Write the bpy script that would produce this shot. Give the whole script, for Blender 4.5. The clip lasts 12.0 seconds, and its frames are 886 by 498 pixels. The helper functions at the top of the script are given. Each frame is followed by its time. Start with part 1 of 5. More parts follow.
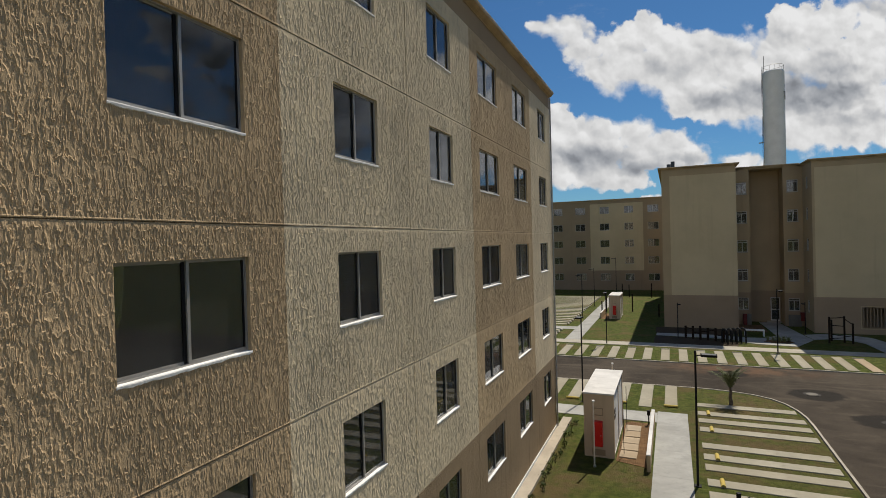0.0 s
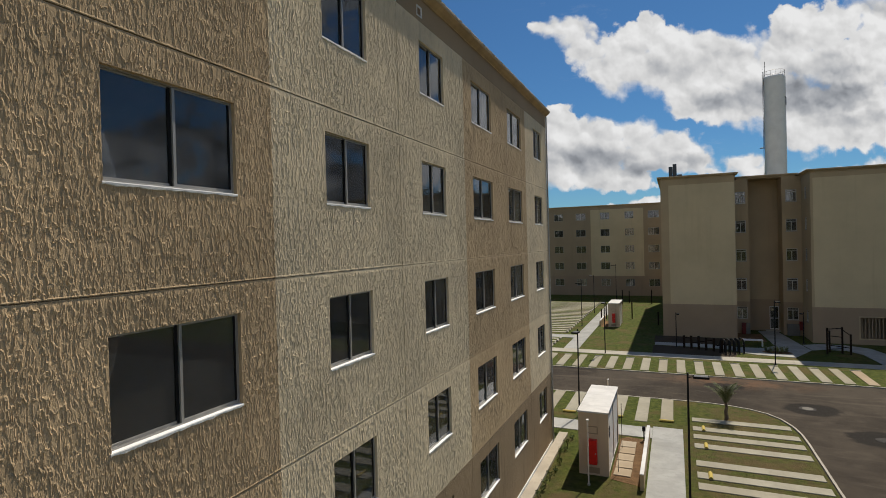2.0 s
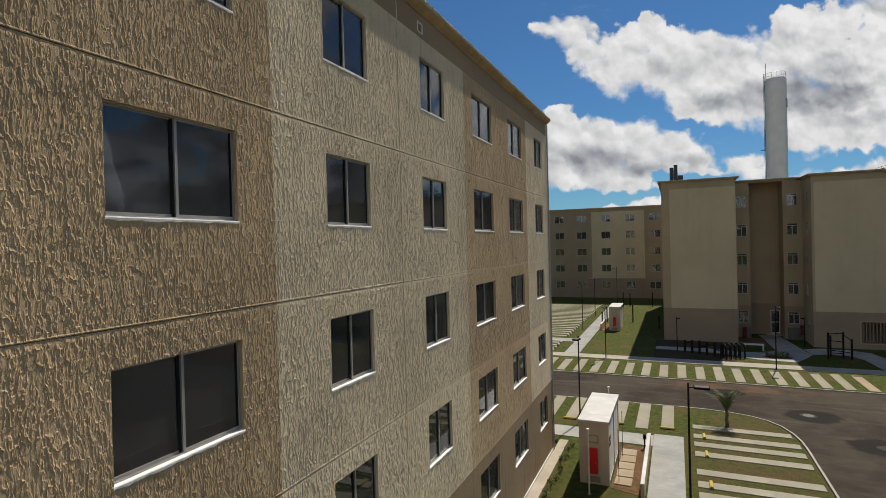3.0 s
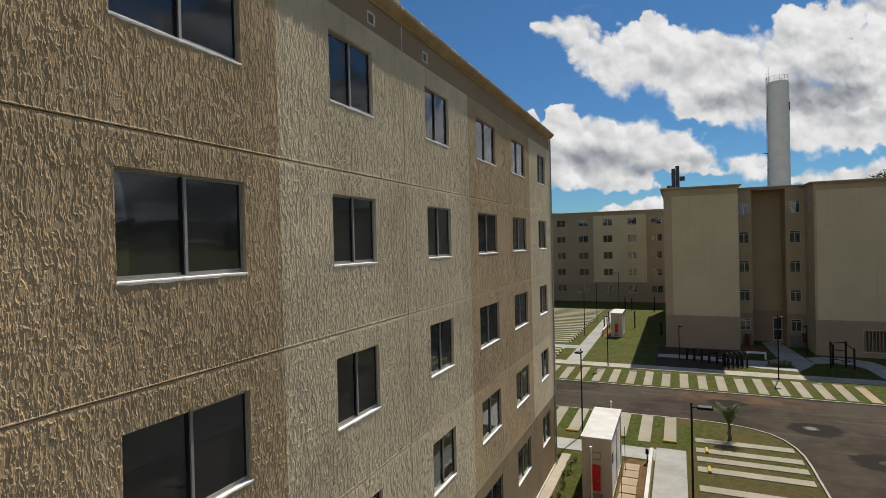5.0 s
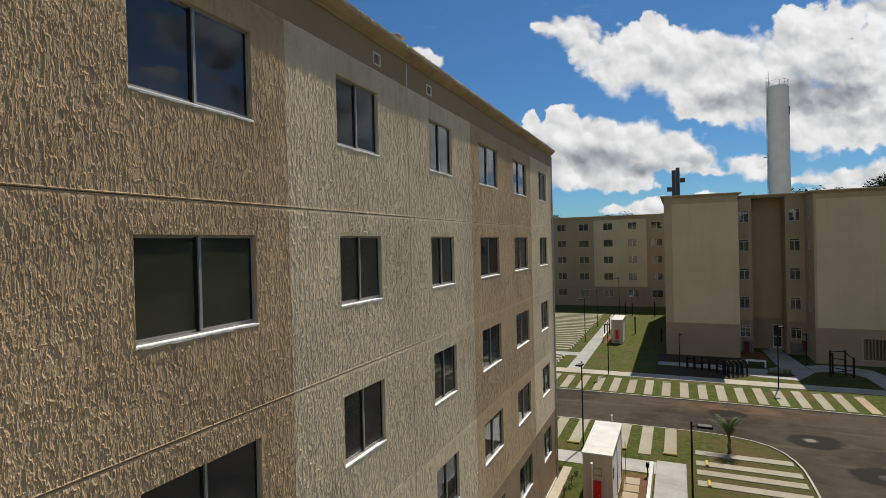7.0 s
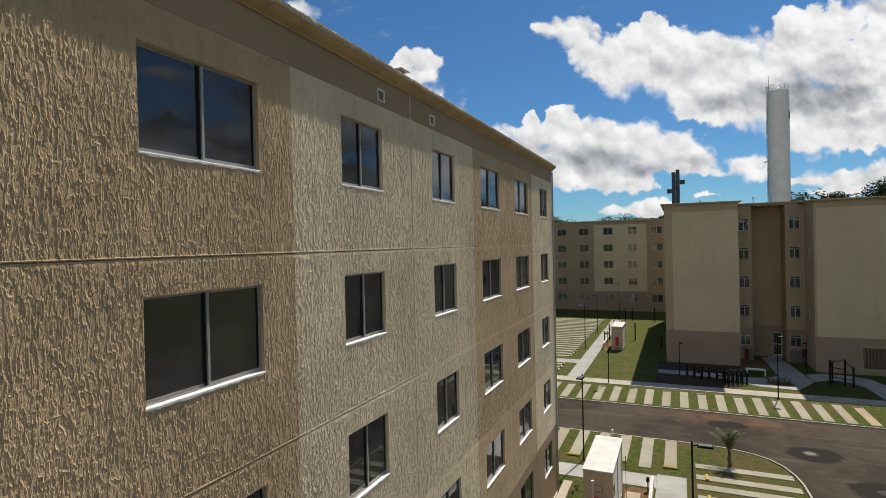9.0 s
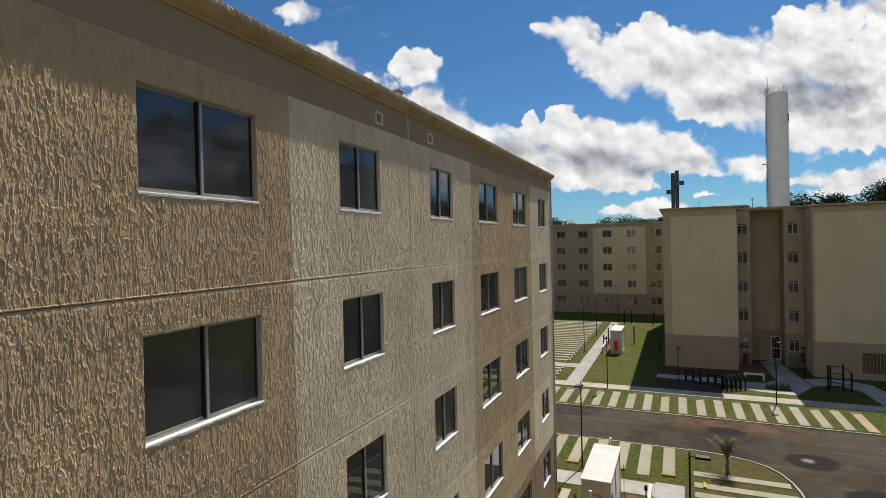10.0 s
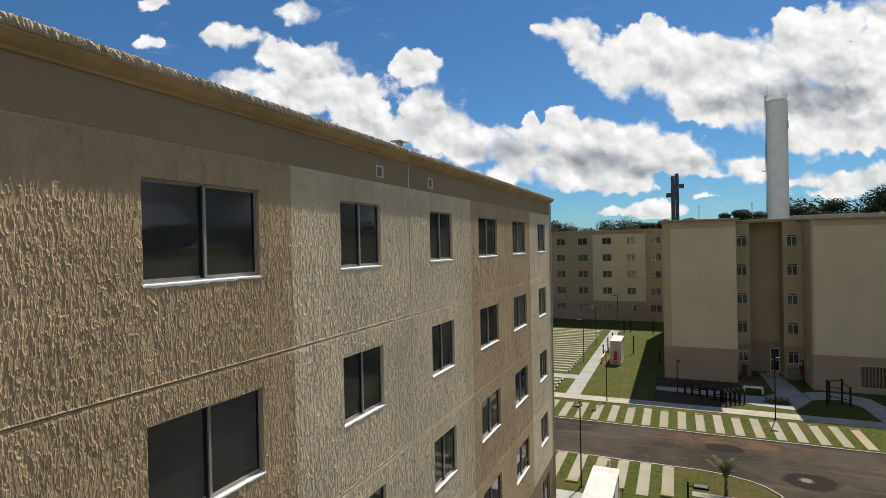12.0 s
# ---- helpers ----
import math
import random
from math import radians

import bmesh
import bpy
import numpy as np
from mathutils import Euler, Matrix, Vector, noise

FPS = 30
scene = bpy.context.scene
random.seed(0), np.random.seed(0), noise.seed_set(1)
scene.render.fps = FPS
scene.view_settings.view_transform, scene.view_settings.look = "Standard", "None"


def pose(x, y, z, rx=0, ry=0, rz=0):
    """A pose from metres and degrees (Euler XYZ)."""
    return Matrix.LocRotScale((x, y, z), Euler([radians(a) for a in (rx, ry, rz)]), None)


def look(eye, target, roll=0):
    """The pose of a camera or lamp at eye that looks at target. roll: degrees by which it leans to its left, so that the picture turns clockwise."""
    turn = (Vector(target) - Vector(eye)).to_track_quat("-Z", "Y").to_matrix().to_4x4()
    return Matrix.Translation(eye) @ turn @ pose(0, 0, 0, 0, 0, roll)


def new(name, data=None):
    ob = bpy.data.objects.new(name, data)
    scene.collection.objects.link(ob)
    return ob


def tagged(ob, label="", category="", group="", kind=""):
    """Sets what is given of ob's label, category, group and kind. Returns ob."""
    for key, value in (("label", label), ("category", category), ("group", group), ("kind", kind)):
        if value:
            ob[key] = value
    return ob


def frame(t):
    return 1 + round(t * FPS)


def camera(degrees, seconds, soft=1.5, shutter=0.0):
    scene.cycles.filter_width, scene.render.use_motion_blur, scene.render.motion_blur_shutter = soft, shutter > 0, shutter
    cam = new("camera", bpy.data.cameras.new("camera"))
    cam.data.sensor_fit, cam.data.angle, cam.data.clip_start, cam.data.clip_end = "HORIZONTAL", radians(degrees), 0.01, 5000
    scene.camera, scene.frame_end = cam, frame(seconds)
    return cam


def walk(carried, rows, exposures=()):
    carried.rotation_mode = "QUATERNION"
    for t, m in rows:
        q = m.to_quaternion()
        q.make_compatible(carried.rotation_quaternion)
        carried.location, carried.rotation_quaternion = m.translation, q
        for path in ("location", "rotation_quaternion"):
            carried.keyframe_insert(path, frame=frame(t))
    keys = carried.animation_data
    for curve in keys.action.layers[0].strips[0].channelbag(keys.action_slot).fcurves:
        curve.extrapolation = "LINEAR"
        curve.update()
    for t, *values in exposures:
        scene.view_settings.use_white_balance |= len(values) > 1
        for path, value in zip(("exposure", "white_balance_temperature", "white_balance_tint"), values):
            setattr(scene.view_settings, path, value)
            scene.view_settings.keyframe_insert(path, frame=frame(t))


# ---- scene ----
cam = camera(79.8, 12.0, 0.8)
PATH = [
    (0, (4.74, 0.398, 8.165), (3.947, 2.234, 8.143), -1.6),
    (0.5, (4.857, 0.344, 8.311), (4.064, 2.179, 8.29), -1.6),
    (1, (4.956, 0.293, 8.504), (4.16, 2.128, 8.483), -1.5),
    (1.5, (5.009, 0.271, 8.691), (4.211, 2.105, 8.672), -1.5),
    (2, (5.042, 0.291, 8.871), (4.242, 2.124, 8.852), -1.5),
    (2.5, (5.056, 0.293, 9.049), (4.255, 2.125, 9.029), -1.5),
    (3, (5.064, 0.272, 9.209), (4.261, 2.104, 9.191), -1.5),
    (5, (5.016, 0.23, 9.871), (4.209, 2.059, 9.851), -1.4),
    (5.5, (5.022, 0.182, 10.043), (4.214, 2.011, 10.023), -1.4),
    (6, (5.04, 0.118, 10.232), (4.232, 1.948, 10.21), -1.3),
    (6.5, (5.044, 0.078, 10.39), (4.236, 1.907, 10.37), -1.3),
    (7, (5.034, 0.039, 10.541), (4.226, 1.868, 10.522), -1.4),
    (9, (5.01, -0.039, 11.191), (4.203, 1.79, 11.173), -1.3),
    (9.5, (5.047, -0.055, 11.383), (4.241, 1.775, 11.365), -1.3),
    (10, (5.076, -0.078, 11.596), (4.27, 1.753, 11.578), -1.3),
    (10.5, (5.097, -0.093, 11.83), (4.291, 1.738, 11.811), -1.2),
    (11, (5.116, -0.115, 12.075), (4.31, 1.715, 12.057), -1.2),
    (11.5, (5.137, -0.141, 12.32), (4.331, 1.69, 12.304), -1.2),
    (12, (5.128, -0.143, 12.577), (4.323, 1.687, 12.562), -1.2),
]
walk(cam, [(t, look(eye, target, roll)) for t, eye, target, roll in PATH], [(0.0, 0.0), (6.0, 0.10), (12.0, 0.30)])

# ---- world, sun ----
TO_SUN = Vector((0.235, 1.0, 1.57)).normalized()
SUN_EL = math.asin(TO_SUN.z)
SUN_AZ = math.atan2(TO_SUN.x, TO_SUN.y)


class Nodes:
    """Short spelling for node trees."""

    def __init__(self, tree):
        self.tree = tree
        tree.nodes.clear()

    def put(self, socket, value):
        if isinstance(value, bpy.types.NodeSocket):
            self.tree.links.new(value, socket)
        elif value is not None:
            socket.default_value = value

    def node(self, kind, settings=None, **inputs):
        n = self.tree.nodes.new(kind)
        for key, value in (settings or {}).items():
            setattr(n, key, value)
        for key, value in inputs.items():
            name = key.replace("_", " ")
            self.put(n.inputs[int(key[1:]) if key[0] == "i" and key[1:].isdigit() else name], value)
        return n

    def math(self, op, a, b=None, c=None, clamp=False):
        n = self.node("ShaderNodeMath", {"operation": op, "use_clamp": clamp})
        for s, v in zip(n.inputs, (a, b, c)):
            self.put(s, v)
        return n.outputs[0]

    def vec(self, op, a, b=None):
        n = self.node("ShaderNodeVectorMath", {"operation": op})
        self.put(n.inputs[0], a)
        if b is not None:
            self.put(n.inputs[1], b)
        return n.outputs["Value" if op in ("DOT_PRODUCT", "LENGTH") else "Vector"]

    def noise(self, vector, scale, detail=3.0, rough=0.55, distortion=0.0):
        n = self.node("ShaderNodeTexNoise", Vector=vector, Scale=scale, Detail=detail, Roughness=rough, Distortion=distortion)
        return n.outputs["Fac"]

    def ramp(self, fac, *stops):
        n = self.node("ShaderNodeValToRGB", Fac=fac)
        el = n.color_ramp.elements
        while len(el) < len(stops):
            el.new(0.5)
        for e, (p, c) in zip(el, stops):
            e.position = p
            e.color = (*c, 1) if isinstance(c, tuple) else (c, c, c, 1)
        return n.outputs["Color"]

    def mix(self, fac, a, b, blend="MIX"):
        n = self.node("ShaderNodeMix", {"data_type": "RGBA", "blend_type": blend})
        self.put(n.inputs[0], fac)
        for s, v in ((n.inputs[6], a), (n.inputs[7], b)):
            self.put(s, (*v, 1) if isinstance(v, tuple) and len(v) == 3 else v)
        return n.outputs[2]

    def smooth(self, v, lo, hi):
        n = self.node("ShaderNodeMapRange", {"interpolation_type": "SMOOTHSTEP"}, Value=v)
        self.put(n.inputs["From Min"], lo)
        self.put(n.inputs["From Max"], hi)
        return n.outputs["Result"]


# middle and half-widths of the heaps of each cumulus, as slopes from the axis of the view to the north-west; a fifth number thins
LARGE_CLOUD = [
    (0.18, 0.404, 0.0184, 0.0139), (0.214, 0.396, 0.0327, 0.0213), (0.25, 0.391, 0.0374, 0.0256), (0.269, 0.357, 0.0442, 0.0299), (0.305, 0.316, 0.0468, 0.032),
    (0.322, 0.286, 0.0426, 0.0235), (0.345, 0.362, 0.0541, 0.0384), (0.391, 0.386, 0.0504, 0.0341), (0.384, 0.319, 0.0799, 0.048), (0.464, 0.359, 0.0682, 0.0405),
    (0.46, 0.291, 0.0704, 0.048), (0.469, 0.243, 0.0495, 0.0256), (0.513, 0.351, 0.0479, 0.032), (0.541, 0.241, 0.0752, 0.0384), (0.568, 0.309, 0.0858, 0.0533),
    (0.632, 0.334, 0.0782, 0.0533), (0.675, 0.386, 0.0592, 0.0448), (0.727, 0.395, 0.0738, 0.0405), (0.79, 0.411, 0.0815, 0.0362), (0.726, 0.316, 0.0988, 0.0586),
    (0.811, 0.348, 0.0467, 0.0362), (0.667, 0.238, 0.109, 0.048), (0.783, 0.246, 0.102, 0.0693), (0.714, 0.19, 0.0982, 0.0384), (0.631, 0.268, 0.0781, 0.0426),
    (0.583, 0.258, 0.0617, 0.0384), (0.797, 0.193, 0.0818, 0.0405),
]
LOW_CLOUD = [
    (0.158, 0.23, 0.0183, 0.0213), (0.221, 0.235, 0.0262, 0.0213), (0.149, 0.201, 0.0345, 0.0277), (0.213, 0.201, 0.0436, 0.0299), (0.077, 0.207, 0.0406, 0.0256),
    (0.0178, 0.225, 0.032, 0.0341), (0.0424, 0.182, 0.0534, 0.032), (0.122, 0.177, 0.0537, 0.0299), (0.271, 0.2, 0.0464, 0.0277), (0.288, 0.168, 0.0666, 0.032),
    (0.196, 0.161, 0.076, 0.0277), (0.206, 0.121, 0.0457, 0.0256), (0.121, 0.138, 0.0623, 0.0235), (0.352, 0.194, 0.0452, 0.0288), (0.371, 0.161, 0.0637, 0.0362),
    (0.322, 0.116, 0.0739, 0.0256), (0.434, 0.162, 0.0535, 0.032), (0.463, 0.141, 0.0494, 0.0213), (0.562, 0.136, 0.0416, 0.0235), (0.586, 0.117, 0.0321, 0.0171),
    (0.249, 0.137, 0.0527, 0.0256), (0.492, 0.123, 0.0713, 0.00959, 0.25),
]
NEAR_CLOUD = [
    (-0.322, 0.365, 0.0314, 0.0299), (-0.279, 0.351, 0.0421, 0.0341), (-0.242, 0.353, 0.0351, 0.0341), (-0.371, 0.313, 0.0751, 0.0256), (-0.286, 0.293, 0.0776, 0.0426),
    (-0.211, 0.307, 0.049, 0.048), (-0.158, 0.269, 0.0594, 0.0512), (-0.106, 0.209, 0.0536, 0.032), (-0.0756, 0.342, 0.0321, 0.0235), (-0.0341, 0.342, 0.0288, 0.0235),
    (-0.0527, 0.316, 0.032, 0.0192), (-0.0494, 0.269, 0.0448, 0.0256), (-0.0259, 0.223, 0.064, 0.0512),
]
SMALL_CLOUDS = [
    (-0.401, 0.401, 0.0689, 0.0277, 0.15), (-0.277, 0.445, 0.0443, 0.0277, 0.2), (-0.545, 0.467, 0.0364, 0.0192, 0.25), (-0.554, 0.392, 0.0488, 0.0213, 0.4), (0.67, 0.104, 0.0706, 0.016, 0.35),
    (0.754, 0.109, 0.1, 0.0192, 0.25), (0.822, 0.105, 0.0828, 0.0277, 0.2), (0.738, 0.0837, 0.146, 0.0213, 0.35), (0.39, 0.0595, 0.0629, 0.0192, 0.1), (0.308, 0.0549, 0.0268, 0.00959, 0.15),
    (0.491, 0.0828, 0.0475, 0.00746, 0.45), (0.899, 0.312, 0.158, 0.117), (0.991, 0.226, 0.165, 0.0959),
    (0.97, 0.34, 0.14, 0.12), (1.12, 0.26, 0.12, 0.1), (1.05, 0.45, 0.12, 0.06),
]
CLOUD_BASES = [
    (0.673, 0.263, 0.122, 0.032, 0.42), (0.531, 0.251, 0.0845, 0.0213, 0.3), (0.731, 0.3, 0.0594, 0.032, 0.22), (0.437, 0.31, 0.105, 0.0256, 0.12), (0.761, 0.208, 0.0938, 0.0213, 0.16),
    (0.27, 0.153, 0.11, 0.0213, 0.36), (0.143, 0.173, 0.0668, 0.0192, 0.32), (0.386, 0.137, 0.0709, 0.016, 0.26), (0.0689, 0.175, 0.0534, 0.016, 0.22), (0.46, 0.145, 0.0399, 0.0128, 0.2),
    (-0.27, 0.298, 0.0442, 0.0362, 0.16), (-0.0469, 0.237, 0.048, 0.0341, 0.16), (-0.159, 0.237, 0.054, 0.0235, 0.12), (0.317, 0.104, 0.0559, 0.0128, 0.15),
]


def sky_world():
    world = bpy.data.worlds.new("sky")
    scene.world = world
    world.use_nodes = True
    k = Nodes(world.node_tree)
    sky = k.node("ShaderNodeTexSky", {"sky_type": "NISHITA", "sun_disc": False, "sun_elevation": SUN_EL, "sun_rotation": SUN_AZ,
                                      "air_density": 1.0, "dust_density": 0.15, "ozone_density": 1.6})
    d = k.node("ShaderNodeTexCoord").outputs["Generated"]
    ahead = k.math("MAXIMUM", k.vec("DOT_PRODUCT", d, (-0.393, 0.9195, 0)), 0.05)
    u = k.math("DIVIDE", k.vec("DOT_PRODUCT", d, (0.9195, 0.393, 0)), ahead)
    v = k.math("DIVIDE", k.vec("DOT_PRODUCT", d, (0, 0, 1)), ahead)
    uv = k.node("ShaderNodeCombineXYZ", X=u, Y=v).outputs[0]
    billow = k.node("ShaderNodeTexNoise", Vector=uv, Scale=17.0, Detail=4.0, Roughness=0.55)
    wob = k.vec("MULTIPLY", k.vec("SUBTRACT", billow.outputs["Color"], (0.5, 0.5, 0.5)), (0.05, 0.042, 0))
    p = k.vec("ADD", uv, wob)

    def heaps(at, rows, lift):
        total = None
        for cu, cv, a, b, *thin in rows:
            e = k.vec("LENGTH", k.vec("MULTIPLY", k.vec("SUBTRACT", at, (cu, cv, 0)), (1 / a, 1 / b, 0)))
            e = k.math("SUBTRACT", lift - sum(thin), e)
            total = e if total is None else k.math("SMOOTH_MAX", total, e, 0.7)
        return total

    def lobes(at, scale):
        n = k.node("ShaderNodeTexVoronoi", {"feature": "SMOOTH_F1"}, Vector=at, Scale=scale, Smoothness=0.35)
        return n.outputs["Distance"]

    body = heaps(p, LARGE_CLOUD + LOW_CLOUD + NEAR_CLOUD + SMALL_CLOUDS, 1.20)
    round_big, round_small = lobes(p, 21.0), lobes(p, 47.0)
    fine = k.noise(uv, 60.0, 5.0, 0.62)
    field = k.math("MULTIPLY_ADD", k.math("SUBTRACT", 0.42, round_big), 0.6, body)
    field = k.math("MULTIPLY_ADD", k.math("SUBTRACT", 0.42, round_small), 0.4, field)
    field = k.math("MULTIPLY_ADD", k.math("SUBTRACT", fine, 0.5), 0.5, field)
    # elsewhere round the sky broken cumulus goes on, heaped towards the horizon
    flat = k.vec("MULTIPLY", d, (1, 1, 2.0))
    other = k.noise(flat, 3.6, 8.0, 0.6)
    height = k.vec("DOT_PRODUCT", d, (0, 0, 1))
    other = k.math("MULTIPLY", k.math("SUBTRACT", other, 0.50), 7.0)
    other = k.math("ADD", other, k.math("MULTIPLY_ADD", k.smooth(height, 0.20, 0.06), 1.3, -0.2))
    # a bank of it low in the north-east
    other = k.math("ADD", other, k.math("MULTIPLY", k.smooth(k.vec("DOT_PRODUCT", d, (0.60, 0.78, 0.15)), 0.90, 0.99), 0.7))
    inview = k.smooth(k.vec("DOT_PRODUCT", d, (-0.393, 0.9195, 0)), 0.54, 0.66)
    inview = k.math("MULTIPLY", inview, k.math("SUBTRACT", 1.0, k.smooth(v, 0.56, 0.7)))
    wide = k.node("ShaderNodeMix", {"data_type": "FLOAT"}, Factor=inview)
    k.put(wide.inputs[2], other)
    k.put(wide.inputs[3], field)
    dens = wide.outputs[0]
    ragged = k.smooth(k.noise(uv, 6.0, 3.0), 0.4, 0.65)
    alpha = k.smooth(dens, -0.03, k.math("MULTIPLY_ADD", ragged, 0.55, 0.17))
    wisps = k.math("MULTIPLY", k.smooth(k.noise(k.vec("MULTIPLY", d, (1, 1, 3)), 9.0, 6.0, 0.65), 0.60, 0.82), 0.22)
    alpha = k.math("MAXIMUM", alpha, wisps)
    # lit from above: bright rounded tops, grey flat bases
    base = None
    soft = k.vec("ADD", uv, k.vec("MULTIPLY", wob, (0.9, 0.9, 0)))
    for cu, cv, a, b, deep in CLOUD_BASES:
        e = k.vec("LENGTH", k.vec("MULTIPLY", k.vec("SUBTRACT", soft, (cu, cv, 0)), (1 / a, 1 / b, 0)))
        g = k.math("MULTIPLY", k.smooth(e, 1.75, 0.0), deep * 1.5)
        base = g if base is None else k.math("SMOOTH_MAX", base, g, 0.05)
    base = k.math("MULTIPLY", base, k.math("MULTIPLY_ADD", k.noise(uv, 11.0, 3.0, 0.5), 0.5, 0.75))
    base = k.math("MULTIPLY", base, inview)
    up = k.vec("ADD", p, (0.006, 0.012, 0))
    puff = k.math("SUBTRACT", lobes(up, 21.0), round_big)
    puff = k.math("MULTIPLY_ADD", k.math("SUBTRACT", lobes(k.vec("ADD", p, (0.003, 0.006, 0)), 47.0), round_small), 0.45, puff)
    lump = k.noise(uv, 11.0, 4.0, 0.55)
    lump_up = k.noise(k.vec("ADD", uv, (0.006, 0.02, 0)), 11.0, 4.0, 0.55)
    puff = k.math("MULTIPLY_ADD", k.math("SUBTRACT", lump, lump_up), 0.9, k.math("MULTIPLY", puff, 0.5))
    bright = k.math("ADD", k.math("SUBTRACT", 1.0, base), k.math("MULTIPLY", puff, k.smooth(dens, 0.0, 0.5)))
    bright = k.math("MINIMUM", k.math("MAXIMUM", bright, 0.30), 1.12)
    # overhead and to the side one looks at their shaded bases
    shade = k.math("MULTIPLY_ADD", k.smooth(k.noise(flat, 8.0, 5.0, 0.6), 0.40, 0.64), 0.46, 0.12)
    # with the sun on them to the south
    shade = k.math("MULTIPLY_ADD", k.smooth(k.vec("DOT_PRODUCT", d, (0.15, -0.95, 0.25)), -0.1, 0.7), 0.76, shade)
    part_in = k.node("ShaderNodeMix", {"data_type": "FLOAT"}, Factor=inview)
    k.put(part_in.inputs[2], shade)
    k.put(part_in.inputs[3], bright)
    bright = part_in.outputs[0]
    tone = k.mix(k.smooth(bright, 0.35, 0.95), (0.86, 0.91, 1.0), (1.0, 1.0, 1.0))
    white = k.mix(1.0, tone, k.node("ShaderNodeCombineXYZ", X=bright, Y=bright, Z=bright).outputs[0], "MULTIPLY")
    white = k.mix(1.0, white, (CLOUD, CLOUD, CLOUD), "MULTIPLY")
    blue = k.mix(1.0, sky.outputs[0], (0.58, 1.04, 1.42), "MULTIPLY")
    col = k.mix(alpha, blue, white)
    bg = k.node("ShaderNodeBackground", Color=col, Strength=SKY)
    out = k.node("ShaderNodeOutputWorld")
    k.put(out.inputs[0], bg.outputs[0])


SKY, CLOUD, SUN = 0.047, 15.2, 5.0
sky_world()
sun = new("sun", bpy.data.lights.new("sun", "SUN"))
sun.data.energy, sun.data.angle, sun.data.color = SUN, radians(0.55), (1.0, 0.92, 0.79)
sun.matrix_world = look((30, 40, 60), Vector((30, 40, 60)) - TO_SUN)


# ---- materials ----
def material(name, build, shine=0.12):
    m = bpy.data.materials.new(name)
    m.use_nodes = True
    k = Nodes(m.node_tree)
    b = k.node("ShaderNodeBsdfPrincipled")
    out = k.node("ShaderNodeOutputMaterial")
    k.put(out.inputs[0], b.outputs[0])
    k.at = k.node("ShaderNodeTexCoord").outputs["Object"]
    k.put(b.inputs["Specular IOR Level"], shine)
    k.b, k.out = b, out
    build(k)
    return m


def bump(k, height, strength, distance):
    n = k.node("ShaderNodeBump", Strength=strength, Distance=distance, Height=height)
    k.put(k.b.inputs["Normal"], n.outputs[0])


def plain(name, colour, rough=0.6, metal=0.0, vary=0.12, scale=6.0, grain=0.0, spread=0.0, shine=0.3):
    """Paint, metal, plastic: a colour with blotches, fine grain and a little difference from piece to piece."""

    def build(k):
        n = k.noise(k.at, scale, 5.0, 0.6)
        f = k.noise(k.at, scale * 14, 3.0)
        c = k.mix(k.smooth(n, 0.3, 0.7), tuple(x * (1 - vary) for x in colour), tuple(min(1, x * (1 + vary)) for x in colour))
        c = k.mix(k.math("MULTIPLY", f, vary), c, tuple(x * 0.55 for x in colour))
        if spread:
            r = k.node("ShaderNodeObjectInfo").outputs["Random"]
            c = k.mix(k.math("MULTIPLY", r, spread), c, tuple(x * 0.6 for x in colour))
        k.put(k.b.inputs["Base Color"], c)
        k.put(k.b.inputs["Roughness"], k.math("MULTIPLY_ADD", n, 0.2, rough - 0.1))
        k.put(k.b.inputs["Metallic"], metal)
        if grain:
            bump(k, f, 0.5, grain)

    return material(name, build, shine)


